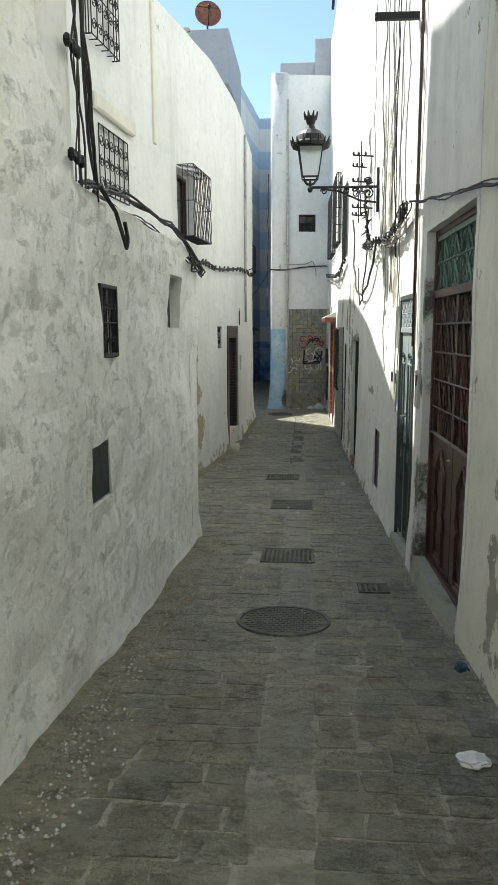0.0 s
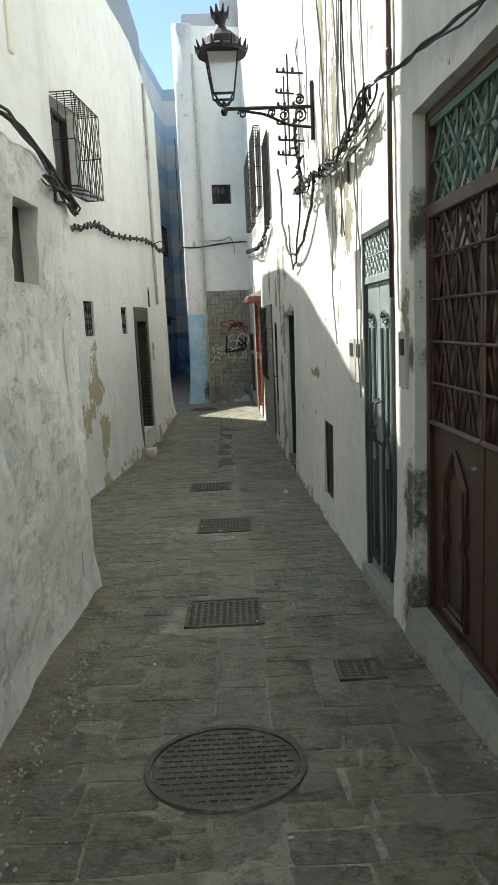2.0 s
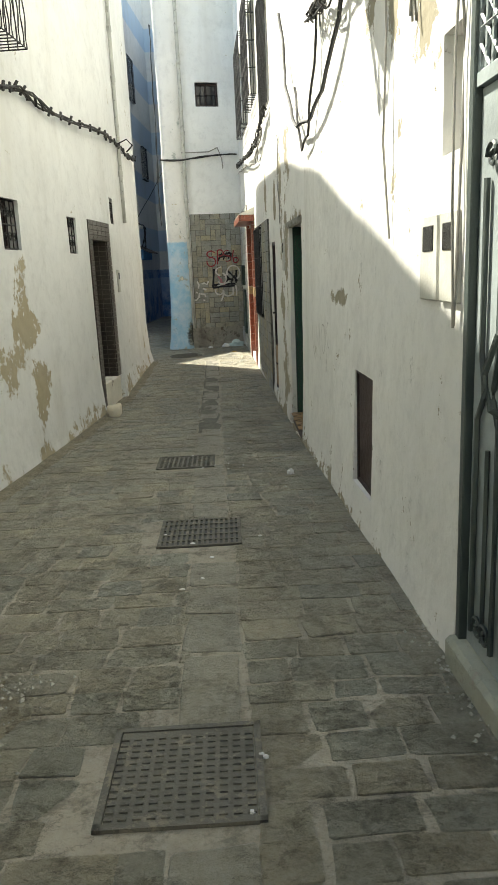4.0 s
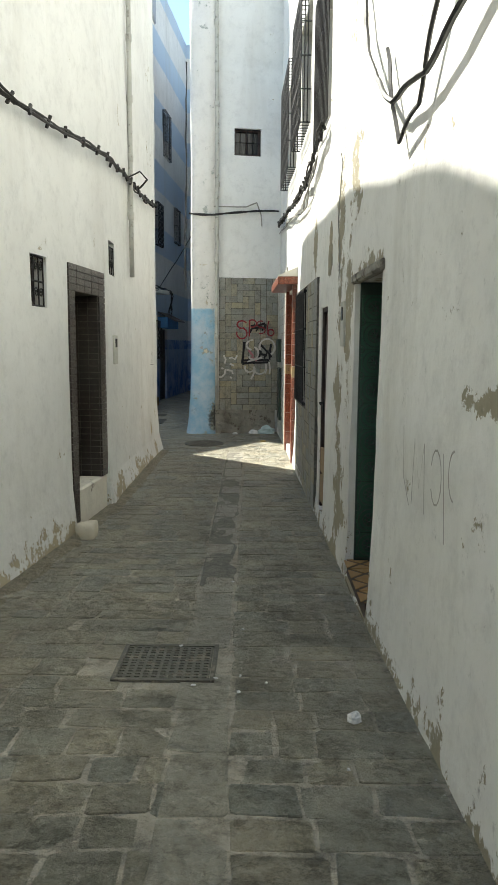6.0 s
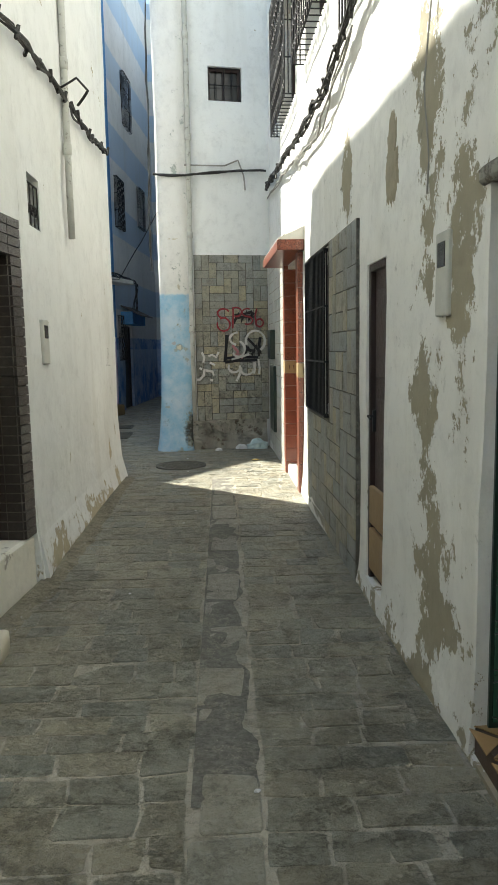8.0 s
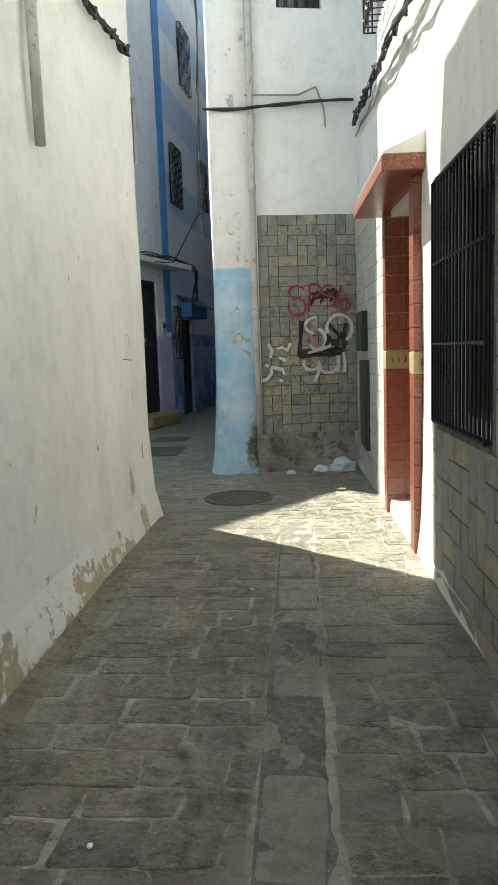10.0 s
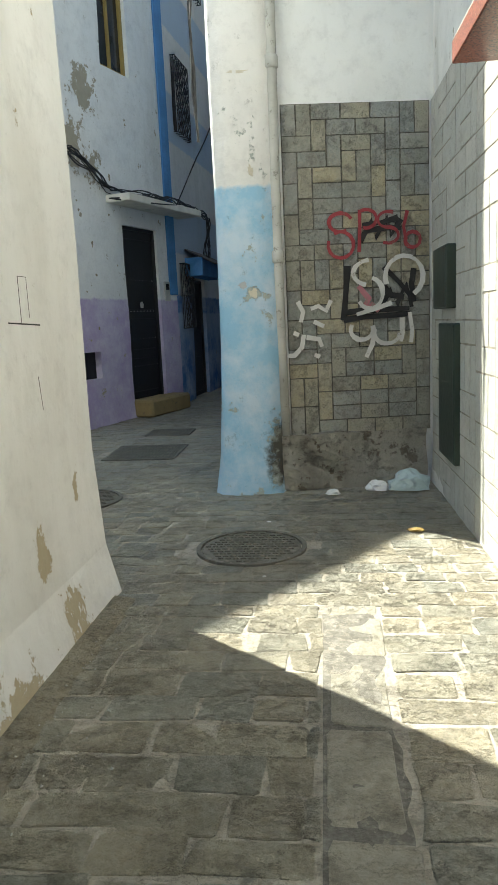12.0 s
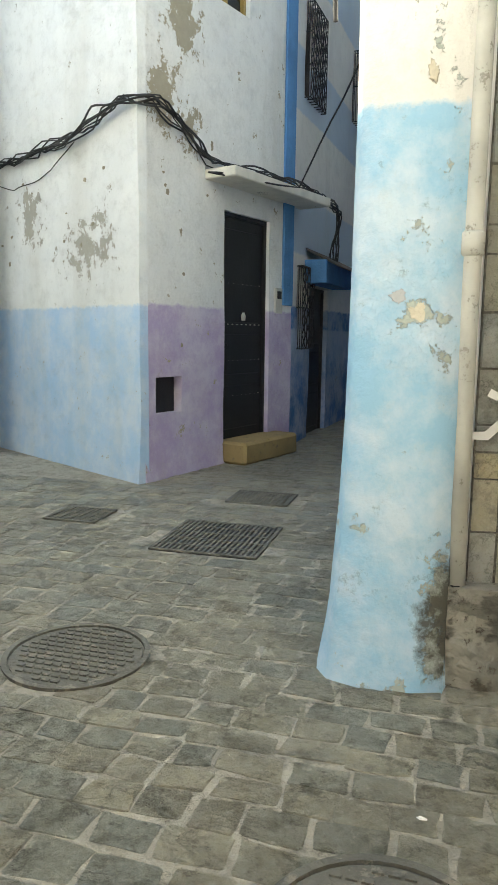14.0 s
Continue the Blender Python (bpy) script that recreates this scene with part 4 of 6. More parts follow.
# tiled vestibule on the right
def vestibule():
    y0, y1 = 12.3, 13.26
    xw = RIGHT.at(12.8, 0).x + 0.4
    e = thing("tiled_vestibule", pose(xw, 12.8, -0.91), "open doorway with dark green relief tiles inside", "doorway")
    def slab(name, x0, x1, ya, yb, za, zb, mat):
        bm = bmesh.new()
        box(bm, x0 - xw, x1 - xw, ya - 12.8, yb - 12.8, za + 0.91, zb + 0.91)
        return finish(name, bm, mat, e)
    # side walls and ceiling near black: the room's shade put into colour
    slab("side", xw, xw + 1.3, y1 + 0.01, y1 + 0.1, -0.95, 1.7, BLACK_DOOR_SHADE)
    slab("side", xw, xw + 1.3, y0 - 0.1, y0 - 0.01, -0.95, 1.7, BLACK_DOOR_SHADE)
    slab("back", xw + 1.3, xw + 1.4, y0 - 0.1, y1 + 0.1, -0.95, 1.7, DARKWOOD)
    slab("top", xw - 0.02, xw + 1.4, y0 - 0.1, y1 + 0.1, 1.325, 1.42, BLACK_DOOR_SHADE)
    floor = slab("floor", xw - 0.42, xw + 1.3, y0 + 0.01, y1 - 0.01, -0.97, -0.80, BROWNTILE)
    # green tiles on the far jamb
    jamb = slab("jamb", xw - 0.37, xw + 0.5, y1 - 0.02, y1 - 0.004, -0.8, 1.32, GREENRELIEF)
    t = 0.2
    b = bmesh.new()
    box(b, -t / 2 + 0.002, t / 2 - 0.002, -0.012, 0, -t / 2 + 0.002, t / 2 - 0.002, 0.002)
    base = finish("tile", b, GREENTILE, jamb)
    rel = bmesh.new()
    for rr in (0.085, 0.05):
        tube(rel, [(rr * math.cos(a * math.pi / 8), -0.013, rr * math.sin(a * math.pi / 8)) for a in range(16)], 0.004, 4, closed=True)
    for a in range(8):
        c, s = math.cos(a * math.pi / 4), math.sin(a * math.pi / 4)
        tube(rel, [(0.012 * c, -0.013, 0.012 * s), (0.045 * c, -0.014, 0.045 * s)], 0.010, 4, 0.003)
    for sx in (-1, 1):
        for sz in (-1, 1):
            tube(rel, [(sx * 0.1 + 0.028 * math.cos(a) * -sx, -0.013, sz * 0.1 + 0.028 * math.sin(a) * -sz) for a in (0, 0.5, 1.0, 1.57)], 0.004, 4)
    relief = finish("relief", rel, GREENRELIEF, base)
    first = True
    for i in range(3):
        for j in range(10):
            loc = Vector((xw - 0.36 + t * (i + 0.5) - xw, y1 - 0.022 - 12.8, -0.78 + t * (j + 0.55) + 0.91))
            if first:
                base.location, first = loc, False
                continue
            o = new("tile", base.data)
            o.parent, o.location = jamb, loc
            q = new("relief", relief.data)
            q.parent = o
    # diagonal ochre floor pieces between brown strips
    b = bmesh.new()
    for i in range(5):
        for j in range(4):
            cx, cy = xw - 0.33 + 0.26 * i, y0 + 0.13 + 0.24 * j
            for q in range(4):
                a = q * math.pi / 2
                pts = [(0.02, 0.0), (0.115, -0.095), (0.115, 0.095)]
                vs = [b.verts.new((cx + px * math.cos(a) - py * math.sin(a) - xw, cy + px * math.sin(a) + py * math.cos(a) - 12.8, 0.114)) for px, py in pts]
                lo = [b.verts.new(v.co - Vector((0, 0, 0.006))) for v in vs]
                b.faces.new(vs)
                for m in range(3):
                    b.faces.new((vs[m - 1], vs[m], lo[m], lo[m - 1]))
    tagged(finish("floor_tiles", b, OCHRETILE, floor), kind="stuff")


vestibule()
bm = bmesh.new()
box(bm, -0.55, 0.55, -0.05, 0.02, 0, 0.07, 0.015)
tagged(finish("lintel", bm, RUBBLE, m=RIGHT.m(12.78, 1.31)), "crumbling plaster edge over an open doorway", "lintel", kind="structure")


# granite porch with a canopy
def porch():
    e = thing("porch", RIGHT.m(18.94, -0.74), "red granite doorway with a pale canopy", "porch")
    w = abs(RIGHT.s(18.25) - RIGHT.s(19.62))
    for sx in (-1, 1):
        bm = bmesh.new()
        box(bm, sx * (w / 2) - 0.12 if sx > 0 else -w / 2 - 0.0, sx * w / 2 + (0.0 if sx > 0 else 0.12), -0.4, 0.05, -0.13, 2.449)
        jamb = finish("jamb", bm, MARBLE, e)
        b = bmesh.new()
        xa, xb = (w / 2 - 0.13, w / 2 + 0.03) if sx > 0 else (-w / 2 - 0.03, -w / 2 + 0.13)
        for j in range(18):
            z = -0.275 + 0.157 * j
            if j == 9:
                continue
            for q in range(3):
                box(b, xa, xb, -0.4 + 0.153 * q + 0.002, -0.4 + 0.153 * (q + 1) - 0.002, z + 0.002, min(z + 0.155, 2.446), 0.002)
        tagged(finish("granite_tiles", b, GRANITE, jamb), kind="stuff")
        b = bmesh.new()
        box(b, xa, xb, -0.4, 0.058, 1.138, 1.288, 0.003)
        band = finish("band", b, paint("ochre_border_tile", (0.45, 0.33, 0.17), 0.4), jamb)
        b = bmesh.new()
        for q in range(8):
            tube(b, scroll(xa - 0.004 + 0.008 * 0, 1.21, 0.03, 1.2, -0.38 + 0.055 * q, q, 8), 0.004, 4)
        tagged(finish("border_scrolls", b, GATEBROWN, band), kind="stuff")
    bm = bmesh.new()
    box(bm, -w / 2 + 0.12, w / 2 - 0.12, -0.42, -0.36, 0.0, 2.448)
    for z0, z1 in ((0.2, 1.0), (1.15, 2.1)):
        box(bm, -0.4, -0.05, -0.365, -0.345, z0, z1, 0.01)
        box(bm, 0.05, 0.4, -0.365, -0.345, z0, z1, 0.01)
    finish("leaf", bm, DARKWOOD, e)
    bm = bmesh.new()
    box(bm, -w / 2 + 0.135, w / 2 - 0.135, -0.355, -0.08, -0.2, 0.012, 0.008)
    finish("step", bm, MARBLE, e, label="white marble step")
    bm = bmesh.new()
    box(bm, -w / 2 - 0.16, w / 2 + 0.2, -0.05, 0.28, 2.45, 2.555, 0.006)
    canopy = finish("canopy", bm, GRANITE, e)
    bm = bmesh.new()
    xa, xb = -w / 2 - 0.15, w / 2 + 0.19
    vs = [bm.verts.new(p) for p in ((xa, 0.27, 2.557), (xb, 0.27, 2.557), (xb, -0.02, 2.557), (xa, -0.02, 2.557), (xa, 0.27, 2.57), (xb, 0.27, 2.57), (xb, -0.02, 2.70), (xa, -0.02, 2.70))]
    for f in ((0, 1, 2, 3), (4, 5, 6, 7), (0, 1, 5, 4), (1, 2, 6, 5), (2, 3, 7, 6), (3, 0, 4, 7)):
        bm.faces.new([vs[i] for i in f])
    finish("cap", bm, CREAM, canopy)


porch()


def meter_box(face, k, z, w, h, label):
    e = thing("meter_box", face.m(k, z), label, "meter box", "meter boxes")
    bm = bmesh.new()
    box(bm, -w / 2, w / 2, -0.02, 0.018, 0, h, 0.006)
    finish("cover", bm, METERGREY, e)
    bm = bmesh.new()
    box(bm, -w * 0.3, w * 0.3, 0.012, 0.022, h * 0.58, h * 0.88, 0.003)
    finish("pane", bm, DARKGLASS, e)


meter_box(RIGHT, 6.58, 0.8, 0.17, 0.34, "pale grey meter cover with a small window")
meter_box(RIGHT, 8.12, 0.72, 0.24, 0.36, "pale grey meter cover with a small window")
meter_box(RIGHT, 7.86, 0.72, 0.22, 0.36, "pale grey meter cover with a small window")
meter_box(RIGHT, 13.73, 0.85, 0.16, 0.36, "pale grey meter cover with a small window")
meter_box(L_FAR, 16.1, 0.63, 0.17, 0.33, "pale grey meter cover with a small window")
meter_box(LANE, 27.2, 0.9, 0.16, 0.3, "pale grey meter cover with a small window")
bm = bmesh.new()
box(bm, -0.24, 0.24, 0.0, 0.1, 0, 0.42, 0.01)
tagged(finish("letter_box", bm, GATEPLATE, m=RIGHT.m(21.2, 0.55)), "dark grey steel box on a clad wall", "box")
bm = bmesh.new()
box(bm, -0.28, 0.28, 0.0, 0.075, 0, 0.95, 0.01)
tagged(finish("meter_hatch", bm, GATEPLATE, m=RIGHT.m(21.1, -0.5)), "dark grey steel hatch on a clad wall", "hatch")
# lane step, slab awning, small roof
bm = bmesh.new()
box(bm, -0.62, 0.52, -0.1, 0.32, -0.25, 0.0, 0.03)
tagged(finish("door_step", bm, YELLOWSTEP, m=LANE.m(26.6, -0.53)), "worn ochre painted step before a black door", "step")
bm = bmesh.new()
box(bm, -1.05, 1.0, -0.05, 0.38, 0, 0.10, 0.012)
tagged(finish("awning_slab", bm, CREAM, m=LANE.m(26.75, 2.2)), "pale concrete slab awning over a door", "awning")
bm = bmesh.new()
for i in range(9):
    box(bm, -0.75 + 0.165 * i, -0.6 + 0.165 * i, 0.0, 0.5, 0, 0.03, 0.008)
for v in bm.verts:
    v.co.z -= v.co.y * 0.5
tagged(finish("tile_canopy", bm, ROOFTILE, m=LANE_FAR.m(28.8, 1.75)), "small sloping tiled canopy over a blue door", "canopy")
bm = bmesh.new()
box(bm, -0.75, 0.75, 0, 0.3, 0, 0.3, 0.01)
tagged(finish("canopy_base", bm, BLUETRIM, m=LANE_FAR.m(28.8, 1.32)), "blue painted canopy base over a doorway", "canopy")
bm = bmesh.new()
box(bm, -0.12, 0.12, 0, 0.03, 0, 8.0, 0.01)
tagged(finish("blue_pilaster", bm, BLUETRIM, m=LANE.m(27.38, 1.0)), "blue painted corner band on a white wall", "pilaster", kind="structure")


# ---- wear on the walls ----
def swell(p, lumps, flare=0.0):
    d = lumps * (noise.noise(p * 0.9) * 1.6 + noise.noise(p * 3.1) * 0.6 + noise.noise(p * 8) * 0.28)
    return d + flare * math.exp(-max(0.0, p.z - gz(p.y)) / 0.22)


def peel_patch(parent, face, k, z, w, h, mat, lumps=0.012, seed=0.0, lift=0.007, flare=0.0):
    """A ragged area of bare render lying on a wall."""
    bm = bmesh.new()
    n, rings = 120, 5
    grid = []
    for r in range(1, rings + 1):
        ring = []
        for i in range(n):
            a = 2 * math.pi * i / n
            q = Vector((math.cos(a), math.sin(a), seed))
            rr = (0.8 + 0.5 * noise.noise(q * 1.1) + 0.22 * noise.noise(q * 3.3) + 0.16 * noise.noise(q * 9) + 0.1 * noise.noise(q * 21)) * r / rings
            p = face.at(k, z) + face.u * (rr * w / 2 * math.cos(a))
            p.z = z + rr * h / 2 * math.sin(a)
            ring.append(bm.verts.new(p + face.n * (swell(p, lumps, flare) + (lift if r < rings else -0.004))))
        grid.append(ring)
    c = face.at(k, z)
    c0 = bm.verts.new(c + face.n * (swell(c, lumps, flare) + lift))
    for i in range(n):
        bm.faces.new((c0, grid[0][i], grid[0][(i + 1) % n]))
        for r in range(rings - 1):
            bm.faces.new((grid[r][i], grid[r + 1][i], grid[r + 1][(i + 1) % n], grid[r][(i + 1) % n]))
    return finish("bare_patch", bm, mat, bpy.data.objects[parent])


peel_patch("wall_right", RIGHT, 14.62, 1.72, 0.36, 0.52, BAREWALL, 0.012, 5, 0.006, 0.035)
for i in range(9):
    y = rnd(24.9, 26.0)
    peel_patch("wall_lane", LANE, y, rnd(0.3, 2.6), rnd(0.02, 0.06), rnd(0.03, 0.08), BAREWALL, 0.014, 170 + i, 0.008)
for i in range(12):
    peel_patch("wall_lane_left", LANE_LEFT, rnd(-6, -3.9), rnd(1.0, 2.3), rnd(0.02, 0.07), rnd(0.02, 0.06), BAREWALL, 0.014, 190 + i, 0.008)

# ---- pillar at the lane corner, plinth, pipe ----
bm = bmesh.new()
prof = [(-1.0, 0.17), (-0.85, 0.14), (-0.75, 0.115), (-0.65, 0.095), (-0.52, 0.075), (-0.4, 0.06), (-0.1, 0.03), (0.3, 0.012), (0.8, 0.006), (1.55, 0.0), (2.5, 0.0), (4.0, 0.0), (6.0, 0.0), (8.72, 0.0)]
rows = []
for z, f in prof:
    row = []
    for px, py in ((-1.23 - f * 0.6, 22.5), (-1.235 - f * 0.75, 21.75), (-1.225 - f * 0.72, 21.69 - f * 0.25), (-1.19 - f * 0.55, 21.64 - f * 0.5), (-1.1 - f * 0.2, 21.622 - f * 0.6), (-1.02, 21.62 - f * 0.6), (-0.9, 21.63 - f * 0.65), (-0.775, 21.66 - f * 0.5), (-0.73, 21.8)):
        row.append(bm.verts.new((px + 0.014 * noise.noise(Vector((px * 3, py, z * 3))), py + 0.014 * noise.noise(Vector((px * 6, 4.0, z * 4))), z)))
    rows.append(row)
for a, b in zip(rows, rows[1:]):
    for i in range(len(a) - 1):
        bm.faces.new((a[i], a[i + 1], b[i + 1], b[i]))
bm.faces.new(rows[0][::-1]), bm.faces.new(rows[-1])
tagged(finish("corner_pillar", bm, PILLAR, smooth=True), "white corner pillar with a peeling pale blue base", "pillar", kind="structure")
P_FRONT = Face((-1.19, 21.615), (-0.78, 21.645), "x")
for k, z, w, h, sd, mt, lf in ((-0.95, 0.74, 0.11, 0.1, 301, FOOT, 0.012), (-1.03, 0.8, 0.08, 0.08, 302, GREYWALL, 0.012), (-1.0, 2.35, 0.2, 0.03, 304, FOOT, 0.008), (-1.02, 1.85, 0.05, 0.05, 305, GREYWALL, 0.008),
                               (-0.93, 1.65, 0.05, 0.12, 306, FOOT, 0.008)):
    peel_patch("corner_pillar", P_FRONT, k, z, w, h, mt, 0.0, sd, lf)
bm = bmesh.new()
box(bm, -0.58, 0.62, 0.0, 0.1, 0, 0.46)
bmesh.ops.subdivide_edges(bm, edges=bm.edges[:], cuts=5, use_grid_fill=True)
for v in bm.verts:
    v.co += Vector((0, 0.05 * noise.noise(v.co * 5), 0.035 * noise.noise(v.co * 4 + Vector((3, 0, 0)))))
tagged(finish("wall_plinth", bm, RUBBLE, m=END.m(-0.2, -0.86)), "crumbling dirty render plinth under stone cladding", "plinth", kind="structure")


def pipe(face, k, z0, z1, r, d, mat, label, clamps=True, name="drain_pipe"):
    e = thing(name, face.m(k, z0, d), label, "pipe")
    bm = bmesh.new()
    tube(bm, [(0.01 * math.sin(i), 0, (z1 - z0) * i / 8) for i in range(9)], r, 10)
    for i in range(1, 6):
        lathe(bm, [(r, 0), (r * 1.25, 0.01), (r * 1.25, 0.09), (r, 0.1)], 10, (0.01 * math.sin(i * 1.4), 0, (z1 - z0) * i / 6))
    finish("tube", bm, mat, e, smooth=True)


pipe(END, -0.755, -0.45, 8.0, 0.042, 0.06, PIPE, "whitewashed drain pipe beside a pillar")
pipe(L_FAR, 17.1, 1.7, 5.9, 0.03, 0.04, PIPE, "whitewashed drain pipe on a white wall")
pipe(RIGHT, 6.75, 1.35, 9.4, 0.015, 0.03, GATEBROWN, "thin brown pipe at a wall corner")
bm = bmesh.new()
tube(bm, [(0, -0.05, 0), (0, 0.1, -0.02)], 0.05, 10)
tagged(finish("drain_outlet", bm, BLACK_DOOR_SHADE, m=END.m(-0.76, -0.42)), "black drain outlet at a pillar foot", "pipe")


# ---- cables ----
def strand(bm, pts, r, wob=0.015, seed=0, steps=8):
    out = []
    for a, b in zip(pts, pts[1:]):
        a, b = Vector(a), Vector(b)
        for i in range(steps):
            p = a.lerp(b, i / steps)
            p += Vector((noise.noise(p * 2.5 + Vector((seed, 0, 0))), noise.noise(p * 2.5 + Vector((0, seed, 3))), noise.noise(p * 2.5 + Vector((7, 0, seed))))) * wob
            out.append(p)
    out.append(Vector(pts[-1]))
    tube(bm, out, r, 5)


def cables(label, pts, count, r=0.009, wob=0.03, mat=None, name="cable_bundle", clips=0):
    bm = bmesh.new()
    for i in range(count):
        strand(bm, pts, r * rnd(0.7, 1.2), wob, i * 3.7)
    if clips:
        for a, b in zip(pts, pts[1:]):
            a, b = Vector(a), Vector(b)
            for i in range(clips):
                p = a.lerp(b, (i + 0.5) / clips)
                tube(bm, [p + Vector((rnd(-0.03, 0.03), rnd(-0.05, 0.05), -0.04)), p + Vector((rnd(-0.03, 0.03), rnd(-0.05, 0.05), 0.05))], r * 1.6, 5)
    return tagged(finish(name, bm, mat or CABLE), label, "cable")


def along(face, *kzd):
    return [face.at(k, z, d) for k, z, d in kzd]


cables("thick dusty cable bundle clipped to a white wall", along(L_MID, (10.2, 2.42, 0.05), (11.6, 2.5, 0.05), (12.4, 2.66, 0.06), (13.4, 2.62, 0.05), (15.5, 2.78, 0.06)) + along(L_FAR, (16.9, 2.85, 0.06), (18.2, 2.86, 0.05), (19.3, 2.98, 0.05)), 4, 0.010, 0.05, clips=5)
cables("loose cable ends standing out from a wall", along(L_FAR, (16.8, 2.85, 0.05), (16.7, 2.9, 0.22), (16.75, 2.82, 0.3), (16.9, 2.75, 0.18)), 2, 0.012, 0.02)
cables("dark cables lying along a wall ledge", along(L_LOW, (4.2, 2.34, 0.0), (5.4, 2.5, -0.1), (6.5, 2.42, 0.03), (7.3, 2.24, 0.06), (7.8, 2.12, 0.06)), 3, 0.012, 0.05)
cables("dark cable looping over a ledge", along(L_LOW, (4.3, 2.33, 0.02), (5.6, 2.52, -0.35), (7.0, 2.5, -0.3), (7.8, 2.15, 0.05)), 2, 0.010, 0.04)
cables("frayed cable bundle on a wall corner", along(L_LOW, (6.9, 2.2, 0.07), (7.4, 2.14, 0.08), (7.75, 2.08, 0.07)), 6, 0.008, 0.1)
cables("upright cable bundle at a house corner", along(L_LOW, (4.08, 2.3, 0.03), (4.05, 3.2, 0.03), (3.95, 4.2, 0.03), (3.9, 7.0, 0.03)), 4, 0.006, 0.05)
cables("slanting cables rising to a house corner", along(L_LOW, (4.5, 2.3, -0.02), (4.2, 3.0, 0.04), (4.0, 3.6, 0.05)), 3, 0.010, 0.04)
cables("black hose loop hanging on a rough wall", along(L_LOW, (4.42, 2.36, 0.03), (4.62, 2.25, 0.06), (4.72, 2.1, 0.08), (4.78, 2.04, 0.08), (4.82, 2.1, 0.08), (4.75, 2.2, 0.08)), 1, 0.02, 0.01, name="hose")
for zb in (2.98, 2.42):
    e = thing("cable_bracket", L_NEAR.m(3.93, zb), "small black iron cable bracket", "bracket", "cable brackets")
    bm = bmesh.new()
    tube(bm, [(-0.12, 0.03, 0), (0.1, 0.06, 0.01)], 0.014, 5)
    for x in (-0.1, -0.02, 0.07):
        lathe(bm, [(0.012, -0.03), (0.022, -0.01), (0.022, 0.02), (0.01, 0.035)], 7, (x, 0.05, 0))
    finish("insulators", bm, IRON, e)
cables("tangled cable bundle clipped along a wall", along(RIGHT, (7.05, 2.66, 0.08), (7.3, 2.6, 0.08), (7.6, 2.55, 0.07), (8.4, 2.5, 0.08), (9.4, 2.6, 0.08), (10.4, 2.65, 0.08), (11.0, 2.75, 0.06)), 7, 0.007, 0.10, clips=3)
cables("pale dusty cables along a flaking wall", along(RIGHT, (7.1, 2.5, 0.06), (7.9, 2.42, 0.06), (9.0, 2.5, 0.06)), 5, 0.009, 0.09, PALECABLE)
cables("black cables across the wall over a gate", along(RIGHT, (6.95, 2.66, 0.07), (6.0, 2.52, 0.05), (4.7, 2.36, 0.04)) + along(R_NEAR, (3.5, 2.22, 0.04)), 3, 0.008, 0.03)
cables("cable bundle climbing along a sunlit wall", along(RIGHT, (14.9, 2.95, 0.06), (16.3, 2.72, 0.06), (18.0, 2.8, 0.07), (20.0, 2.95, 0.07), (21.9, 3.1, 0.06)), 6, 0.010, 0.06, clips=6)
cables("pale loose cables on a sunlit wall", along(RIGHT, (15.5, 2.75, 0.04), (17.0, 2.5, 0.04), (19.0, 2.75, 0.04), (21.8, 2.95, 0.04)), 2, 0.009, 0.05, PALECABLE)
cables("black cable hanging in a loose loop", along(RIGHT, (13.0, 3.4, 0.05), (12.7, 2.85, 0.06), (12.2, 2.36, 0.08), (11.7, 2.1, 0.09), (11.1, 2.02, 0.08), (10.5, 2.12, 0.06), (9.9, 2.4, 0.05), (9.7, 2.7, 0.05)), 1, 0.016, 0.03)
cables("thin cable hanging in a loop", along(RIGHT, (10.7, 3.2, 0.04), (10.9, 2.4, 0.05), (11.3, 1.95, 0.05), (11.7, 1.9, 0.05), (12.1, 2.5, 0.04)), 1, 0.010, 0.03)
for k, z0, z1, c in ((7.45, 2.4, 9.0, 1), (7.75, 0.6, 9.0, 2), (8.1, 2.3, 9.0, 2), (8.35, 1.9, 9.2, 3), (8.8, 1.0, 9.0, 1), (9.25, 2.5, 9.1, 2), (10.8, 2.6, 4.3, 2), (10.1, 3.0, 8.0, 1), (13.95, 1.4, 2.4, 1)):
    cables("thin cables running up a flaking wall", along(RIGHT, (k, z0, 0.03), (k + rnd(-0.08, 0.08), (z0 + z1) / 2, 0.04), (k + rnd(-0.1, 0.1), z1, 0.03)), c, 0.006, 0.05, PALECABLE if k != 8.1 else CABLE)
for k, sp in ((10.6, 0.28), (11.3, 0.22)):
    e = thing("cable_bracket", RIGHT.m(k, 3.2), "black iron bracket with wire insulators", "bracket", "cable brackets")
    bm = bmesh.new()
    for z in (0, 0.35, 0.7):
        tube(bm, [(0, 0, z), (0, sp, z + 0.02)], 0.012, 5)
        for q in (0.4, 0.75, 1.0):
            lathe(bm, [(0.008, -0.02), (0.016, -0.01), (0.016, 0.02), (0.008, 0.035)], 7, (0, sp * q, z + 0.03))
    tube(bm, [(0, sp * 0.6, -0.1), (0, sp * 0.6, 0.9)], 0.01, 5)
    finish("insulators", bm, IRON, e)
for z in (4.3, 4.75):
    bm = bmesh.new()
    box(bm, -0.03, 0.03, -0.05, 0.4, 0, 0.06, 0.004)
    tagged(finish("iron_beam_end", bm, IRON, m=RIGHT.m(7.15, z)), "dark iron bar standing out from a wall", "bar", "iron bar ends")
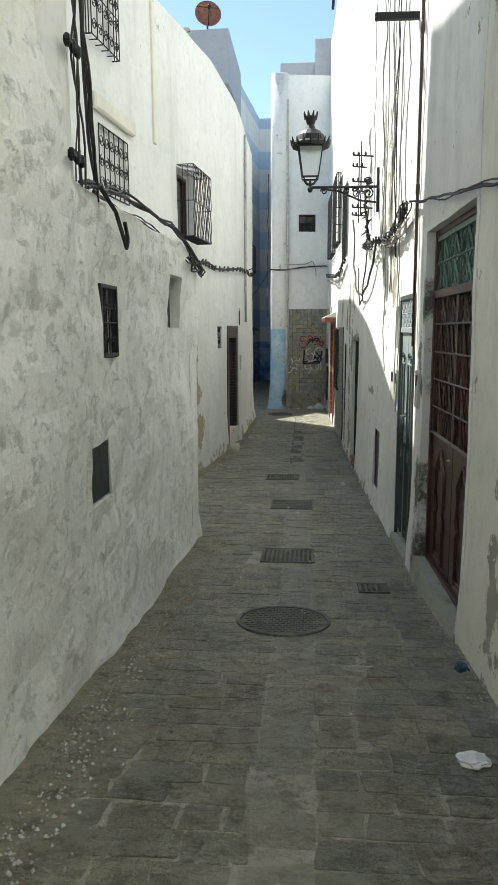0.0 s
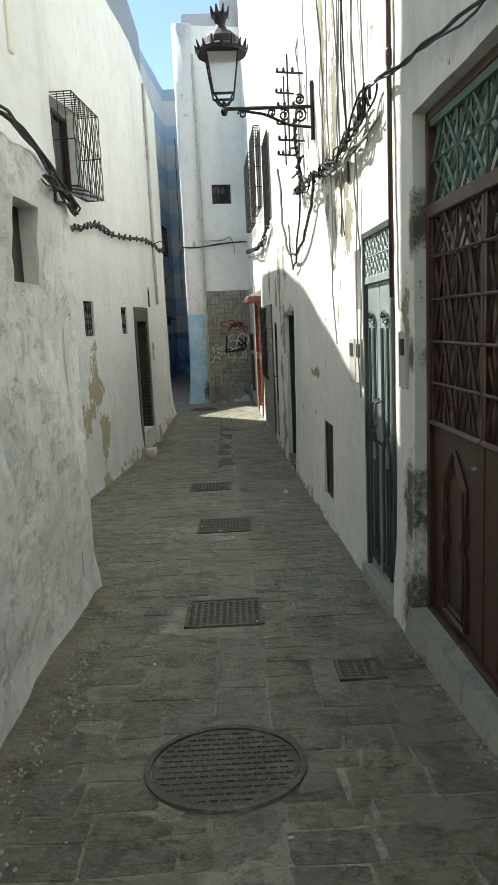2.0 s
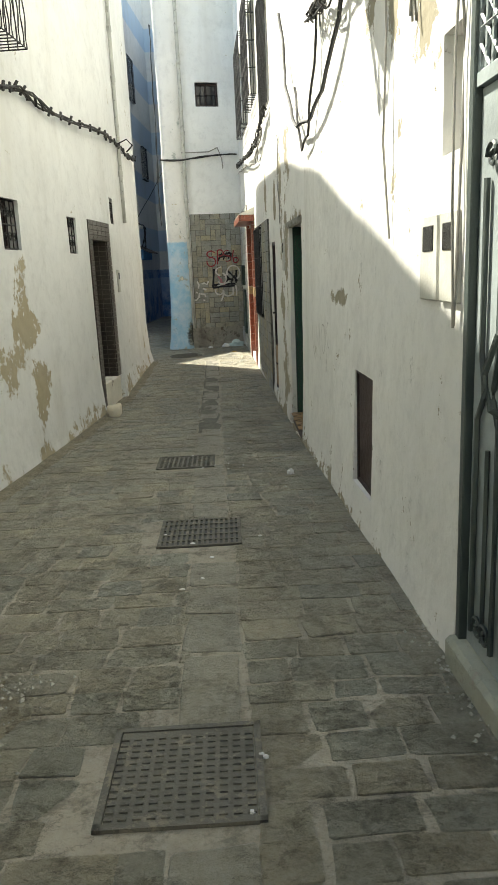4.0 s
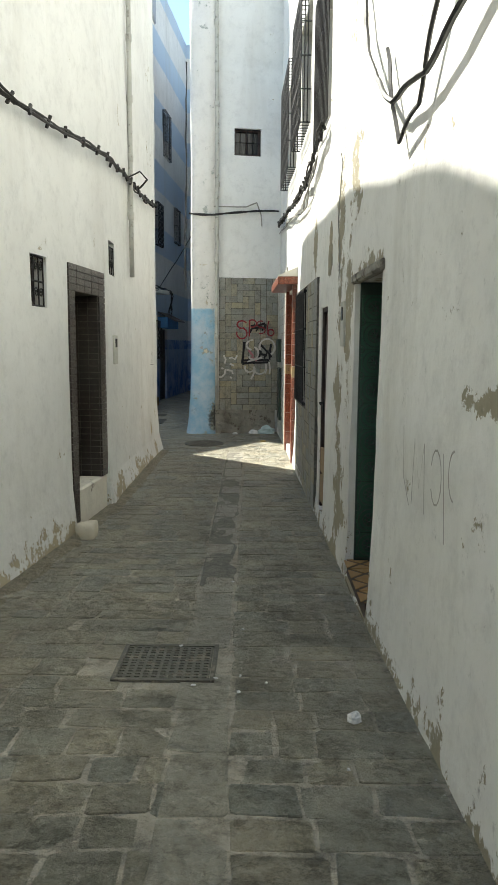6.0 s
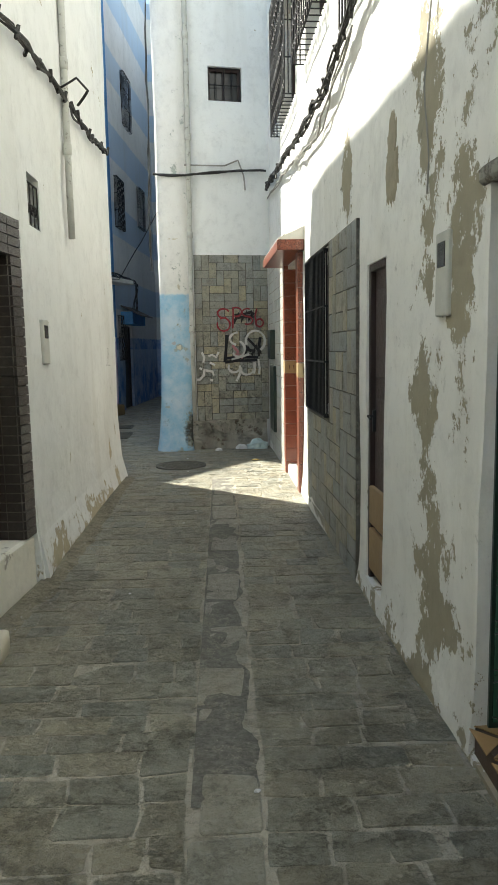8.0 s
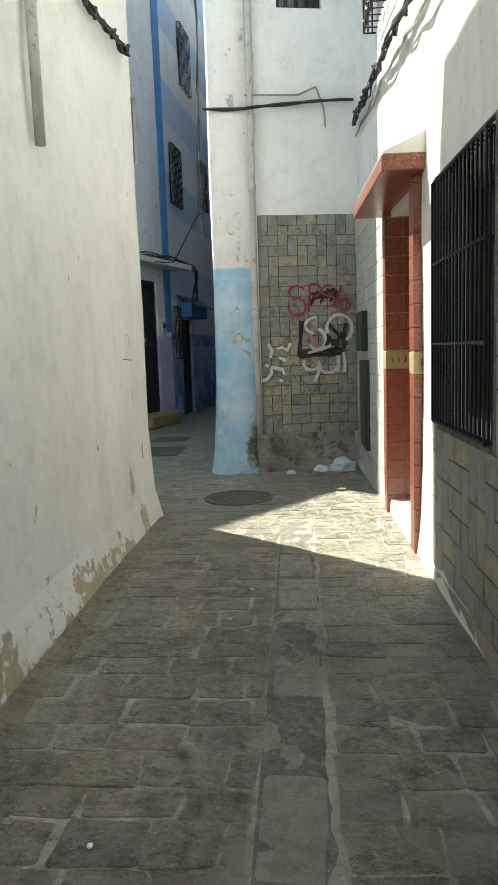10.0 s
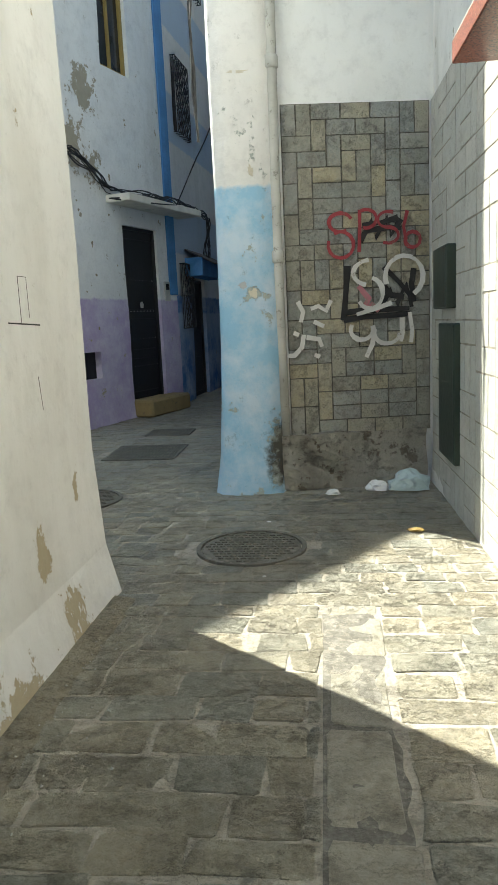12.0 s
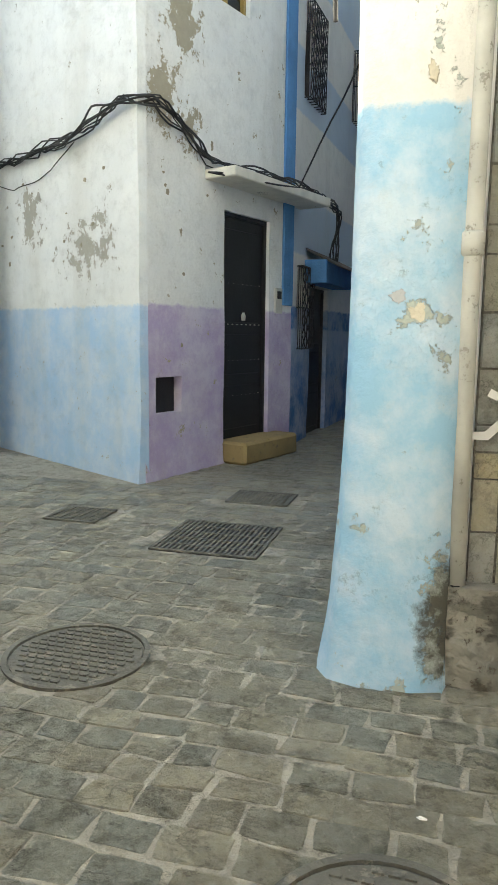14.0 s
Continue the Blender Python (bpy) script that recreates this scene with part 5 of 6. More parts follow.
cables("black cable pair across a white wall", [END.at(-1.26, 3.28, 0.05), END.at(-0.8, 3.26, 0.13), END.at(-0.3, 3.34, 0.03), END.at(0.42, 3.38, 0.05)], 2, 0.014, 0.03)
cables("pale cable over a white wall", [END.at(-0.8, 3.42, 0.08), END.at(-0.2, 3.44, 0.03), END.at(0.0, 3.52, 0.03), END.at(0.08, 3.3, 0.03), END.at(0.1, 3.08, 0.03)], 1, 0.011, 0.02, PALECABLE)
cables("thin cables hanging beside a pillar", [(-1.31, 21.75, 6.0), (-1.32, 21.7, 3.3), (-1.33, 21.72, 1.9)], 2, 0.010, 0.05)
cables("heavy sagging cable bundle on a lane corner", [LANE_LEFT.at(-7.2, 2.55, 0.05), LANE_LEFT.at(-5.6, 2.52, 0.06), LANE_LEFT.at(-4.4, 2.55, 0.07), LANE_LEFT.at(-3.75, 2.72, 0.1), LANE.at(24.95, 2.72, 0.12), LANE.at(25.8, 2.38, 0.08), LANE.at(26.6, 2.36, 0.2), LANE.at(27.5, 2.34, 0.3), LANE_FAR.at(28.6, 2.3, 0.3), LANE_FAR.at(28.7, 1.5, 0.2)], 9, 0.009, 0.11)
cables("thin cable strung across a lane", [LANE.at(26.2, 2.3, 0.3), LANE.at(25.6, 2.2, 0.2), LANE.at(26.8, 2.25, 0.5), (-1.4, 25.2, 3.6)], 1, 0.009, 0.02)
cables("thin cable hanging on a lane wall", [LANE_LEFT.at(-6.5, 2.5, 0.04), LANE_LEFT.at(-5.6, 2.2, 0.04), LANE_LEFT.at(-4.9, 2.3, 0.04), LANE_LEFT.at(-4.5, 2.5, 0.05)], 1, 0.008, 0.03)


# ---- wall lantern ----
def lantern():
    e = thing("wall_lantern", RIGHT.m(9.9, 3.36), "black wrought iron wall lantern with milky panes", "street lamp")
    bm = bmesh.new()
    tube(bm, [(0, 0, 0.0), (0, 0.9, 0.0)], 0.018, 6)
    tube(bm, [(0, 0, -0.2), (0, 0.25, -0.17), (0, 0.5, -0.06), (0, 0.75, -0.015)], 0.014, 6)
    box(bm, -0.03, 0.03, 0.0, 0.03, -0.32, 0.24, 0.006)
    for cy, cz, rr in ((0.14, -0.08, 0.075), (0.3, -0.075, 0.06), (0.43, -0.045, 0.045), (0.14, 0.07, 0.05)):
        pts = scroll(0, 0, rr, 1.6, 0, 1.0, 16)
        tube(bm, [(0, cy + p[0], cz + p[2]) for p in pts], 0.011, 5)
    pts = scroll(0, 0, 0.045, 1.5, 0, 0, 12)
    tube(bm, [(0, 0.72 + p[0], -0.05 + p[2]) for p in pts], 0.010, 5)
    finish("bracket", bm, IRON, e)
    c = (0, 0.9)
    bm = bmesh.new()
    lathe(bm, [(0.03, -0.06), (0.05, -0.02), (0.025, 0.02), (0.02, 0.08)], 8, (*c, 0))
    for i in range(4):
        a = math.pi / 4 + i * math.pi / 2
        x, y = math.cos(a), math.sin(a)
        tube(bm, [(c[0], c[1], 0.03), (c[0] + 0.09 * x, c[1] + 0.09 * y, 0.05), (c[0] + 0.17 * x, c[1] + 0.17 * y, 0.12)], 0.012, 5)
        tube(bm, [(c[0] + 0.19 * x, c[1] + 0.19 * y, 0.12), (c[0] + 0.29 * x, c[1] + 0.29 * y, 0.50)], 0.012, 5)
    for r, z in ((0.19, 0.12), (0.29, 0.50)):
        q = [(c[0] + r * math.cos(math.pi / 4 + i * math.pi / 2), c[1] + r * math.sin(math.pi / 4 + i * math.pi / 2), z) for i in range(4)]
        tube(bm, q, 0.014, 5, closed=True)
    head = [finish("frame", bm, IRON, e)]
    bm = bmesh.new()
    q = []
    for r, z in ((0.175, 0.13), (0.275, 0.49)):
        q.append([bm.verts.new((c[0] + r * math.cos(math.pi / 4 + i * math.pi / 2), c[1] + r * math.sin(math.pi / 4 + i * math.pi / 2), z)) for i in range(4)])
    for i in range(4):
        bm.faces.new((q[0][i], q[0][(i + 1) % 4], q[1][(i + 1) % 4], q[1][i]))
    g = finish("panes", bm, LAMPGLASS, e)
    g.visible_shadow = False
    head.append(g)
    bm = bmesh.new()
    lathe(bm, [(0.32, 0.50), (0.33, 0.54), (0.27, 0.57), (0.24, 0.64), (0.16, 0.70), (0.09, 0.73), (0.06, 0.78), (0.085, 0.83), (0.1, 0.88)], 16, (*c, 0))
    for i in range(16):
        a = 2 * math.pi * i / 16
        x, y = math.cos(a), math.sin(a)
        tube(bm, [(c[0] + 0.31 * x, c[1] + 0.31 * y, 0.53), (c[0] + 0.345 * x, c[1] + 0.345 * y, 0.60 + 0.02 * (i % 2))], 0.03, 4, 0.008)
        if i % 2:
            tube(bm, [(c[0] + 0.09 * x, c[1] + 0.09 * y, 0.86), (c[0] + 0.125 * x, c[1] + 0.125 * y, 0.94)], 0.03, 4, 0.01)
    head.append(finish("crown", bm, IRON, e))
    for part in head:
        part.scale, part.location = (0.76, 0.76, 1.0), (0, 0.9 * 0.24, 0)


lantern()
bm = bmesh.new()
tube(bm, [(0, 0, 0), (0, 0.05, 0.25), (0.05, 0.08, 0.5), (0.1, 0.08, 0.8)], 0.016, 5)
for i in range(14):
    tube(bm, [(0.01 * i, 0.05, 0.07 * i), (0.01 * i + rnd(-0.15, 0.15), rnd(0.0, 0.14), 0.07 * i + rnd(-0.05, 0.12))], 0.012, 4)
    lathe(bm, [(0.01, -0.02), (0.024, 0), (0.01, 0.03)], 6, (0.01 * i + rnd(-0.1, 0.1), 0.06, 0.07 * i))
tagged(finish("cable_junction", bm, IRON, m=RIGHT.m(10.75, 2.7)), "tangle of black wires and insulators on a wall", "wiring")


# ---- ledge and roofline things ----
bm = bmesh.new()
n = 16
rows = []
for i in range(n + 1):
    y = 4.02 + 3.75 * i / n
    a, b = L_LOW.at(y, 2.3), L_UP.at(y, 2.62)
    row = []
    for j in range(6):
        p = a.lerp(b, j / 5)
        p.z = 2.29 + 0.28 * math.sin(j / 5 * math.pi / 2) * math.sin(math.pi * (0.25 + 0.7 * i / n)) + 0.03 * noise.noise(p * 2)
        p += L_LOW.n * (swell(p, 0.046, 0.05) if j == 0 else 0)
        row.append(bm.verts.new(p))
    rows.append(row)
for a, b in zip(rows, rows[1:]):
    for j in range(5):
        bm.faces.new((a[j], a[j + 1], b[j + 1], b[j]))
tagged(finish("wall_ledge", bm, ROUGH_WHITE, smooth=True), "rounded whitewashed ledge on top of a thick wall", "ledge", kind="structure")
bm = bmesh.new()
box(bm, -0.05, 0.07, -0.02, 0.03, 0, 1.85, 0.01)
tagged(finish("plaster_band", bm, CREAM, m=L_UP.m(9.85, 3.95)), "raised plaster corner band on an upper storey", "band", kind="structure")


def roof_block(name, x0, x1, y0, y1, z0, z1, mat, label):
    bm = bmesh.new()
    box(bm, x0, x1, y0, y1, z0, z1, 0.03)
    tagged(finish(name, bm, mat), label, "rooftop block", kind="structure")


roof_block("roof_block_left", -3.95, -2.72, 24.2, 28.2, 9.3, 10.95, GREYWALL, "grey rendered rooftop room")
roof_block("roof_block_end_low", -1.0, 0.7, 22.4, 25, 8.3, 9.25, GREYWALL, "grey stepped rooftop wall")
roof_block("roof_block_end_high", 0.0, 1.2, 22.3, 25, 8.3, 9.85, GREYWALL, "grey stepped rooftop wall")


def dish(m, r, mat, label):
    e = thing("satellite_dish", m, label, "satellite dish", "satellite dishes")
    bm = bmesh.new()
    lathe(bm, [(0.01, 0.0), (r * 0.5, r * 0.07), (r * 0.85, r * 0.2), (r, r * 0.3), (r * 1.01, r * 0.28), (r * 0.84, r * 0.17), (r * 0.5, r * 0.04), (0.01, -0.03)], 20)
    finish("bowl", bm, mat, e, smooth=True)
    bm = bmesh.new()
    for a in (0.5, 2.6, 4.7):
        tube(bm, [(r * 0.95 * math.cos(a), r * 0.95 * math.sin(a), r * 0.28), (0, 0, r * 0.95)], 0.015, 4)
    lathe(bm, [(0.05, 0.0), (0.06, 0.1), (0.03, 0.16)], 8, (0, 0, r * 0.9))
    finish("arm", bm, IRON, e)
    bm = bmesh.new()
    tube(bm, [(0, 0, -0.02), (0, -r * 0.5, -0.15), (0, -r * 1.35, -0.15)], 0.03, 6)
    finish("mast", bm, IRON, e)


dish(pose(-3.42, 24.5, 11.45, 78, 0, 15), 0.42, RUST, "rusty satellite dish on a rooftop")
dish(pose(-4.35, 25.6, 11.15, 78, 0, -30), 0.4, METERGREY, "grey satellite dish on a rooftop")
dish(pose(0.32, 15.0, 8.2, 80, 0, -25), 0.4, METERGREY, "pale satellite dish on a house wall")
e = thing("far_turret", pose(-1.95, 42, 9.0), "far white turret with an orange dome", "turret")
bm = bmesh.new()
box(bm, -0.9, 0.9, -0.9, 0.9, -10.0, 2.0, 0.03)
finish("tower", bm, WHITE, e)
bm = bmesh.new()
lathe(bm, [(0.95, 2.0), (0.95, 2.25), (0.75, 2.3), (0.72, 2.7), (0.55, 3.1), (0.3, 3.35), (0.03, 3.45)], 18)
finish("dome", bm, TERRACOTTA, e, smooth=True)


# ---- covers and grates in the paving ----
def round_cover(x, y, r, label):
    z = gz(y)
    slope = math.degrees(math.atan((gz(y + 0.3) - gz(y - 0.3)) / 0.6))
    e = thing("manhole_cover", pose(x, y, z + 0.006, slope), label, "manhole cover", "round manhole covers")
    bm = bmesh.new()
    lathe(bm, [(r * 0.9, -0.03), (r * 0.9, 0.0), (r * 0.87, 0.003)], 40)
    finish("lid", bm, CAST, e)
    bm = bmesh.new()
    for a, b in ((r * 0.92, r),):
        lathe(bm, [(a, -0.03), (a, 0.008), (b, 0.008), (b, -0.03)], 40)
    finish("ring", bm, CAST, e)
    bm = bmesh.new()
    n = int(r / 0.045)
    for i in range(-n, n + 1):
        for j in range(-n, n + 1):
            px, py = i * 0.045 + (0.022 if j % 2 else 0), j * 0.045
            if math.hypot(px, py) < r * 0.83:
                box(bm, px - 0.017, px + 0.017, py - 0.010, py + 0.010, 0.001, 0.010)
    tagged(finish("studs", bm, CAST, e), kind="stuff")


def flat_cover(x0, x1, y0, y1, label, grate=False):
    cx, cy = (x0 + x1) / 2, (y0 + y1) / 2
    slope = math.degrees(math.atan((gz(cy + 0.3) - gz(cy - 0.3)) / 0.6))
    w, h = x1 - x0, y1 - y0
    e = thing("drain_grate" if grate else "inspection_cover", pose(cx, cy, gz(cy) + 0.008, slope), label, "drain" if grate else "cover")
    bm = bmesh.new()
    for a in ((-w / 2, w / 2, -h / 2, -h / 2 + 0.025), (-w / 2, w / 2, h / 2 - 0.025, h / 2), (-w / 2, -w / 2 + 0.025, -h / 2, h / 2), (w / 2 - 0.025, w / 2, -h / 2, h / 2)):
        box(bm, *a, -0.03, 0.004)
    finish("frame", bm, CAST, e)
    bm = bmesh.new()
    if grate:
        n = max(3, round(w / 0.04))
        for i in range(n):
            x = -w / 2 + 0.03 + (w - 0.06) * (i + 0.5) / n
            box(bm, x - 0.009, x + 0.009, -h / 2 + 0.02, h / 2 - 0.02, -0.03, 0.003)
        for j in (1, 2, 3, 4):
            y = -h / 2 + h * j / 5
            box(bm, -w / 2 + 0.02, w / 2 - 0.02, y - 0.01, y + 0.01, -0.03, 0.004)
        finish("bars", bm, CAST, e)
        # near-black sheet just under the bars paints the darkness of the shaft
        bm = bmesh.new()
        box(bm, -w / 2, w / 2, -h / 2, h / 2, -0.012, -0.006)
        finish("pit", bm, BLACK_DOOR_SHADE, e)
    else:
        box(bm, -w / 2 + 0.03, w / 2 - 0.03, -h / 2 + 0.03, h / 2 - 0.03, -0.03, 0.0)
        for i in range(int(w / 0.045)):
            for j in range(int(h / 0.035)):
                px, py = -w / 2 + 0.045 + 0.045 * i, -h / 2 + 0.045 + 0.035 * j
                if px < w / 2 - 0.04 and py < h / 2 - 0.04:
                    box(bm, px - 0.015, px + 0.012, py - 0.007, py + 0.007, 0.0, 0.006)
        finish("lid", bm, CAST, e)
    return e


ROUNDS = [(-0.19, 5.06, 0.35), (-0.88, 20.2, 0.34), (-2.42, 21.45, 0.34)]
FLATS = [(-0.49, 0.05, 6.76, 7.3, False), (-0.53, 0.03, 9.3, 9.86, True), (-0.73, -0.18, 11.4, 11.88, False), (0.42, 0.68, 5.85, 6.12, False), (-2.75, -1.98, 23.0, 23.75, True), (-3.85, -3.4, 23.45, 23.85, False), (-2.65, -2.1, 24.4, 24.85, False)]
for x, y, r in ROUNDS:
    round_cover(x, y, r, "round worn cast iron manhole cover in paving")
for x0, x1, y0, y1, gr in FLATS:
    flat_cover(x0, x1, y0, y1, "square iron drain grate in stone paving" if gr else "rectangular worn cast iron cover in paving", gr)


# ---- litter ----
def crumple(name, x, y, sx, sy, sz, mat, label, category, seed=0.0):
    bm = bmesh.new()
    bmesh.ops.create_icosphere(bm, subdivisions=3, radius=1)
    for v in bm.verts:
        k = 1 + 0.35 * noise.noise(v.co * 1.7 + Vector((seed, 0, 0))) + 0.2 * noise.noise(v.co * 5 + Vector((0, seed, 0)))
        v.co = Vector((v.co.x * sx * k, v.co.y * sy * k, max(-0.2, v.co.z * k) * sz + sz * 0.2))
    tagged(finish(name, bm, mat, m=pose(x, y, gz(y) + 0.008)), label, category)


crumple("paper_scrap", 0.74, 3.03, 0.075, 0.06, 0.02, PAPER, "crumpled white paper on the paving", "litter", 1)
crumple("plastic_scrap", 0.93, 4.2, 0.04, 0.05, 0.035, BLUEPLASTIC, "small dark blue plastic scrap by a wall", "litter", 2)
crumple("paper_scrap", 0.50, 11.0, 0.035, 0.03, 0.035, PAPER, "folded white paper scrap on the paving", "litter", 3)
crumple("plastic_bag", 0.22, 21.62, 0.15, 0.09, 0.12, BAG, "crumpled pale green plastic bag by a wall", "litter", 4)
crumple("paper_scrap", -0.02, 21.62, 0.09, 0.06, 0.06, PAPER, "crumpled white paper beside a plastic bag", "litter", 5)
crumple("paper_scrap", -0.38, 21.5, 0.055, 0.04, 0.03, PAPER, "small white paper scrap by a wall", "litter", 6)
crumple("wrapper", 0.15, 20.5, 0.05, 0.03, 0.015, YELLOWWOOD, "small yellow wrapper on sunlit paving", "litter", 7)
for i in range(26):
    y = rnd(4.5, 21)
    x = rnd(-1.0, 0.5)
    crumple("litter_speck", x, y, rnd(0.006, 0.016), rnd(0.006, 0.014), 0.006, PAPER, "tiny pale scrap on the paving", "litter", i)


# ---- sprayed marks on the cladding and scratches ----
def stroke(bm, face, pts, w, d):
    """A flat sprayed band through points (k, z) on a wall."""
    out = []
    for i, (k, z) in enumerate(pts):
        a, b = pts[max(0, i - 1)], pts[min(len(pts) - 1, i + 1)]
        dk, dz = b[0] - a[0], b[1] - a[1]
        q = math.hypot(dk, dz) or 1
        ww = w * (0.75 + 0.35 * noise.noise(Vector((k * 9, z * 9, 1))))
        out.append([bm.verts.new(face.at(k - dz / q * s * ww / 2, z + dk / q * s * ww / 2, d)) for s in (-1, 1)])
    for a, b in zip(out, out[1:]):
        bm.faces.new((a[0], a[1], b[1], b[0]))


def arc(cx, cz, rx, rz, a0, a1, n=12):
    return [(cx + rx * math.cos(radians(a0 + (a1 - a0) * i / n)), cz + rz * math.sin(radians(a0 + (a1 - a0) * i / n))) for i in range(n + 1)]


def marks(name, face, strokes, w, d, mat, label):
    m = face.m(strokes[0][0][0], strokes[0][0][1], d)
    e = thing(name, m, label, "graffiti")
    for i, pts in enumerate(strokes):
        bm = bmesh.new()
        stroke(bm, face, pts, w, d + 0.0004 * i)
        bmesh.ops.transform(bm, matrix=m.inverted(), verts=bm.verts)
        finish("stroke", bm, mat, e)


D = 0.034
marks("red_graffiti", END, [arc(-0.27, 1.25, 0.09, 0.07, 20, 300), arc(-0.27, 1.08, 0.10, 0.1, 120, -200), [(-0.12, 1.34), (-0.12, 1.2), (-0.13, 1.02)], arc(-0.07, 1.27, 0.08, 0.07, 120, -110), arc(0.1, 1.26, 0.08, 0.06, 60, 270),
                            arc(0.1, 1.14, 0.08, 0.06, 90, -120), [(0.25, 1.32), (0.22, 1.2), (0.24, 1.1)], arc(0.29, 1.1, 0.06, 0.06, 180, -180)], 0.035, D, REDPAINT, "faded red spray tag on stone cladding")
marks("black_graffiti", END, [[(-0.22, 0.92), (-0.24, 0.7), (-0.26, 0.5)], [(-0.26, 0.5), (-0.1, 0.52), (0.1, 0.52), (0.28, 0.53)], [(0.06, 0.9), (0.18, 0.78), (0.3, 0.64)], [(0.3, 0.88), (0.28, 0.76), (0.3, 0.62)], [(0.05, 0.75), (0.12, 0.68), (0.22, 0.66)],
                              [(-0.1, 1.22), (0.05, 1.24), (0.18, 1.27)], [(-0.08, 1.18), (0.1, 1.2), (0.2, 1.19)], [(-0.12, 1.1), (-0.02, 1.26), (0.0, 1.12), (0.1, 1.28), (0.12, 1.14), (0.2, 1.26)],
                              [(0.02, 0.58), (0.12, 0.72), (0.16, 0.6), (0.24, 0.76), (0.28, 0.58)], [(-0.24, 0.56), (-0.05, 0.57), (0.26, 0.57)]], 0.06, D - 0.006, BLACKSPRAY, "black spray marks on stone cladding")
marks("white_graffiti", END, [arc(-0.03, 0.86, 0.15, 0.1, 100, 250), arc(-0.05, 0.7, 0.1, 0.12, 80, -150), arc(0.22, 0.82, 0.15, 0.16, 200, -60), [(-0.16, 0.54), (0.0, 0.58), (0.12, 0.62)], [(0.26, 0.54), (0.28, 0.4), (0.27, 0.3)], [(0.2, 0.5), (0.2, 0.38), (0.19, 0.31)],
                              arc(0.08, 0.38, 0.1, 0.08, 180, 360), arc(-0.12, 0.42, 0.09, 0.08, 150, 380), [(-0.02, 0.42), (-0.04, 0.3), (-0.09, 0.2)], [(-0.62, 0.66), (-0.58, 0.58), (-0.6, 0.5)], [(-0.52, 0.6), (-0.46, 0.62), (-0.4, 0.58), (-0.36, 0.66)], [(-0.5, 0.5), (-0.42, 0.46)],
                              [(-0.74, 0.24), (-0.66, 0.24), (-0.6, 0.3), (-0.58, 0.4)], [(-0.56, 0.38), (-0.46, 0.36), (-0.44, 0.3)], [(-0.66, 0.42), (-0.62, 0.4)], [(-0.5, 0.24), (-0.46, 0.22)]], 0.046, D + 0.006, WHITESPRAY, "white spray lettering on stone cladding")
marks("pink_graffiti", END, [[(-0.14, 0.76), (-0.06, 0.66), (-0.1, 0.58)], [(-0.05, 0.62), (0.02, 0.56)]], 0.06, D + 0.002, PINKSPRAY, "faded pink spray patches on stone cladding")
marks("scratched_marks", RIGHT, [[(11.45, 0.46), (11.42, 0.2), (11.3, 0.08)], [(11.25, 0.1), (11.22, 0.42), (11.12, 0.2), (11.05, 0.42), (11.02, 0.1)], arc(10.85, 0.3, 0.08, 0.12, 20, 330), [(10.75, 0.42), (10.7, 0.05)], arc(10.6, 0.35, 0.07, 0.1, 90, -90)], 0.014, 0.03, SCRATCH, "faint grey letters scratched on plaster")
marks("scratched_marks", L_FAR, [[(18.9, 0.55), (18.6, 0.56)], [(18.8, 0.58), (18.8, 0.74), (18.72, 0.74), (18.72, 0.56)], [(18.85, 0.2), (18.83, 0.34)]], 0.008, 0.036, IRON, "small pen drawing on a white wall")


# ---- cladding pieces ----
def domino_cells(nx, nz, skip):
    free = {(i, j) for i in range(nx) for j in range(nz) if not skip(i, j)}
    out = []
    for j in range(nz):
        for i in range(nx):
            if (i, j) not in free:
                continue
            opts = [o for o, c in (("h", (i + 1, j)), ("v", (i, j + 1))) if c in free]
            o = random.choice(opts + opts[:1]) if opts else "s"
            free.discard((i, j))
            if o == "h":
                free.discard((i + 1, j))
            elif o == "v":
                free.discard((i, j + 1))
            out.append((i, j, o))
    return out


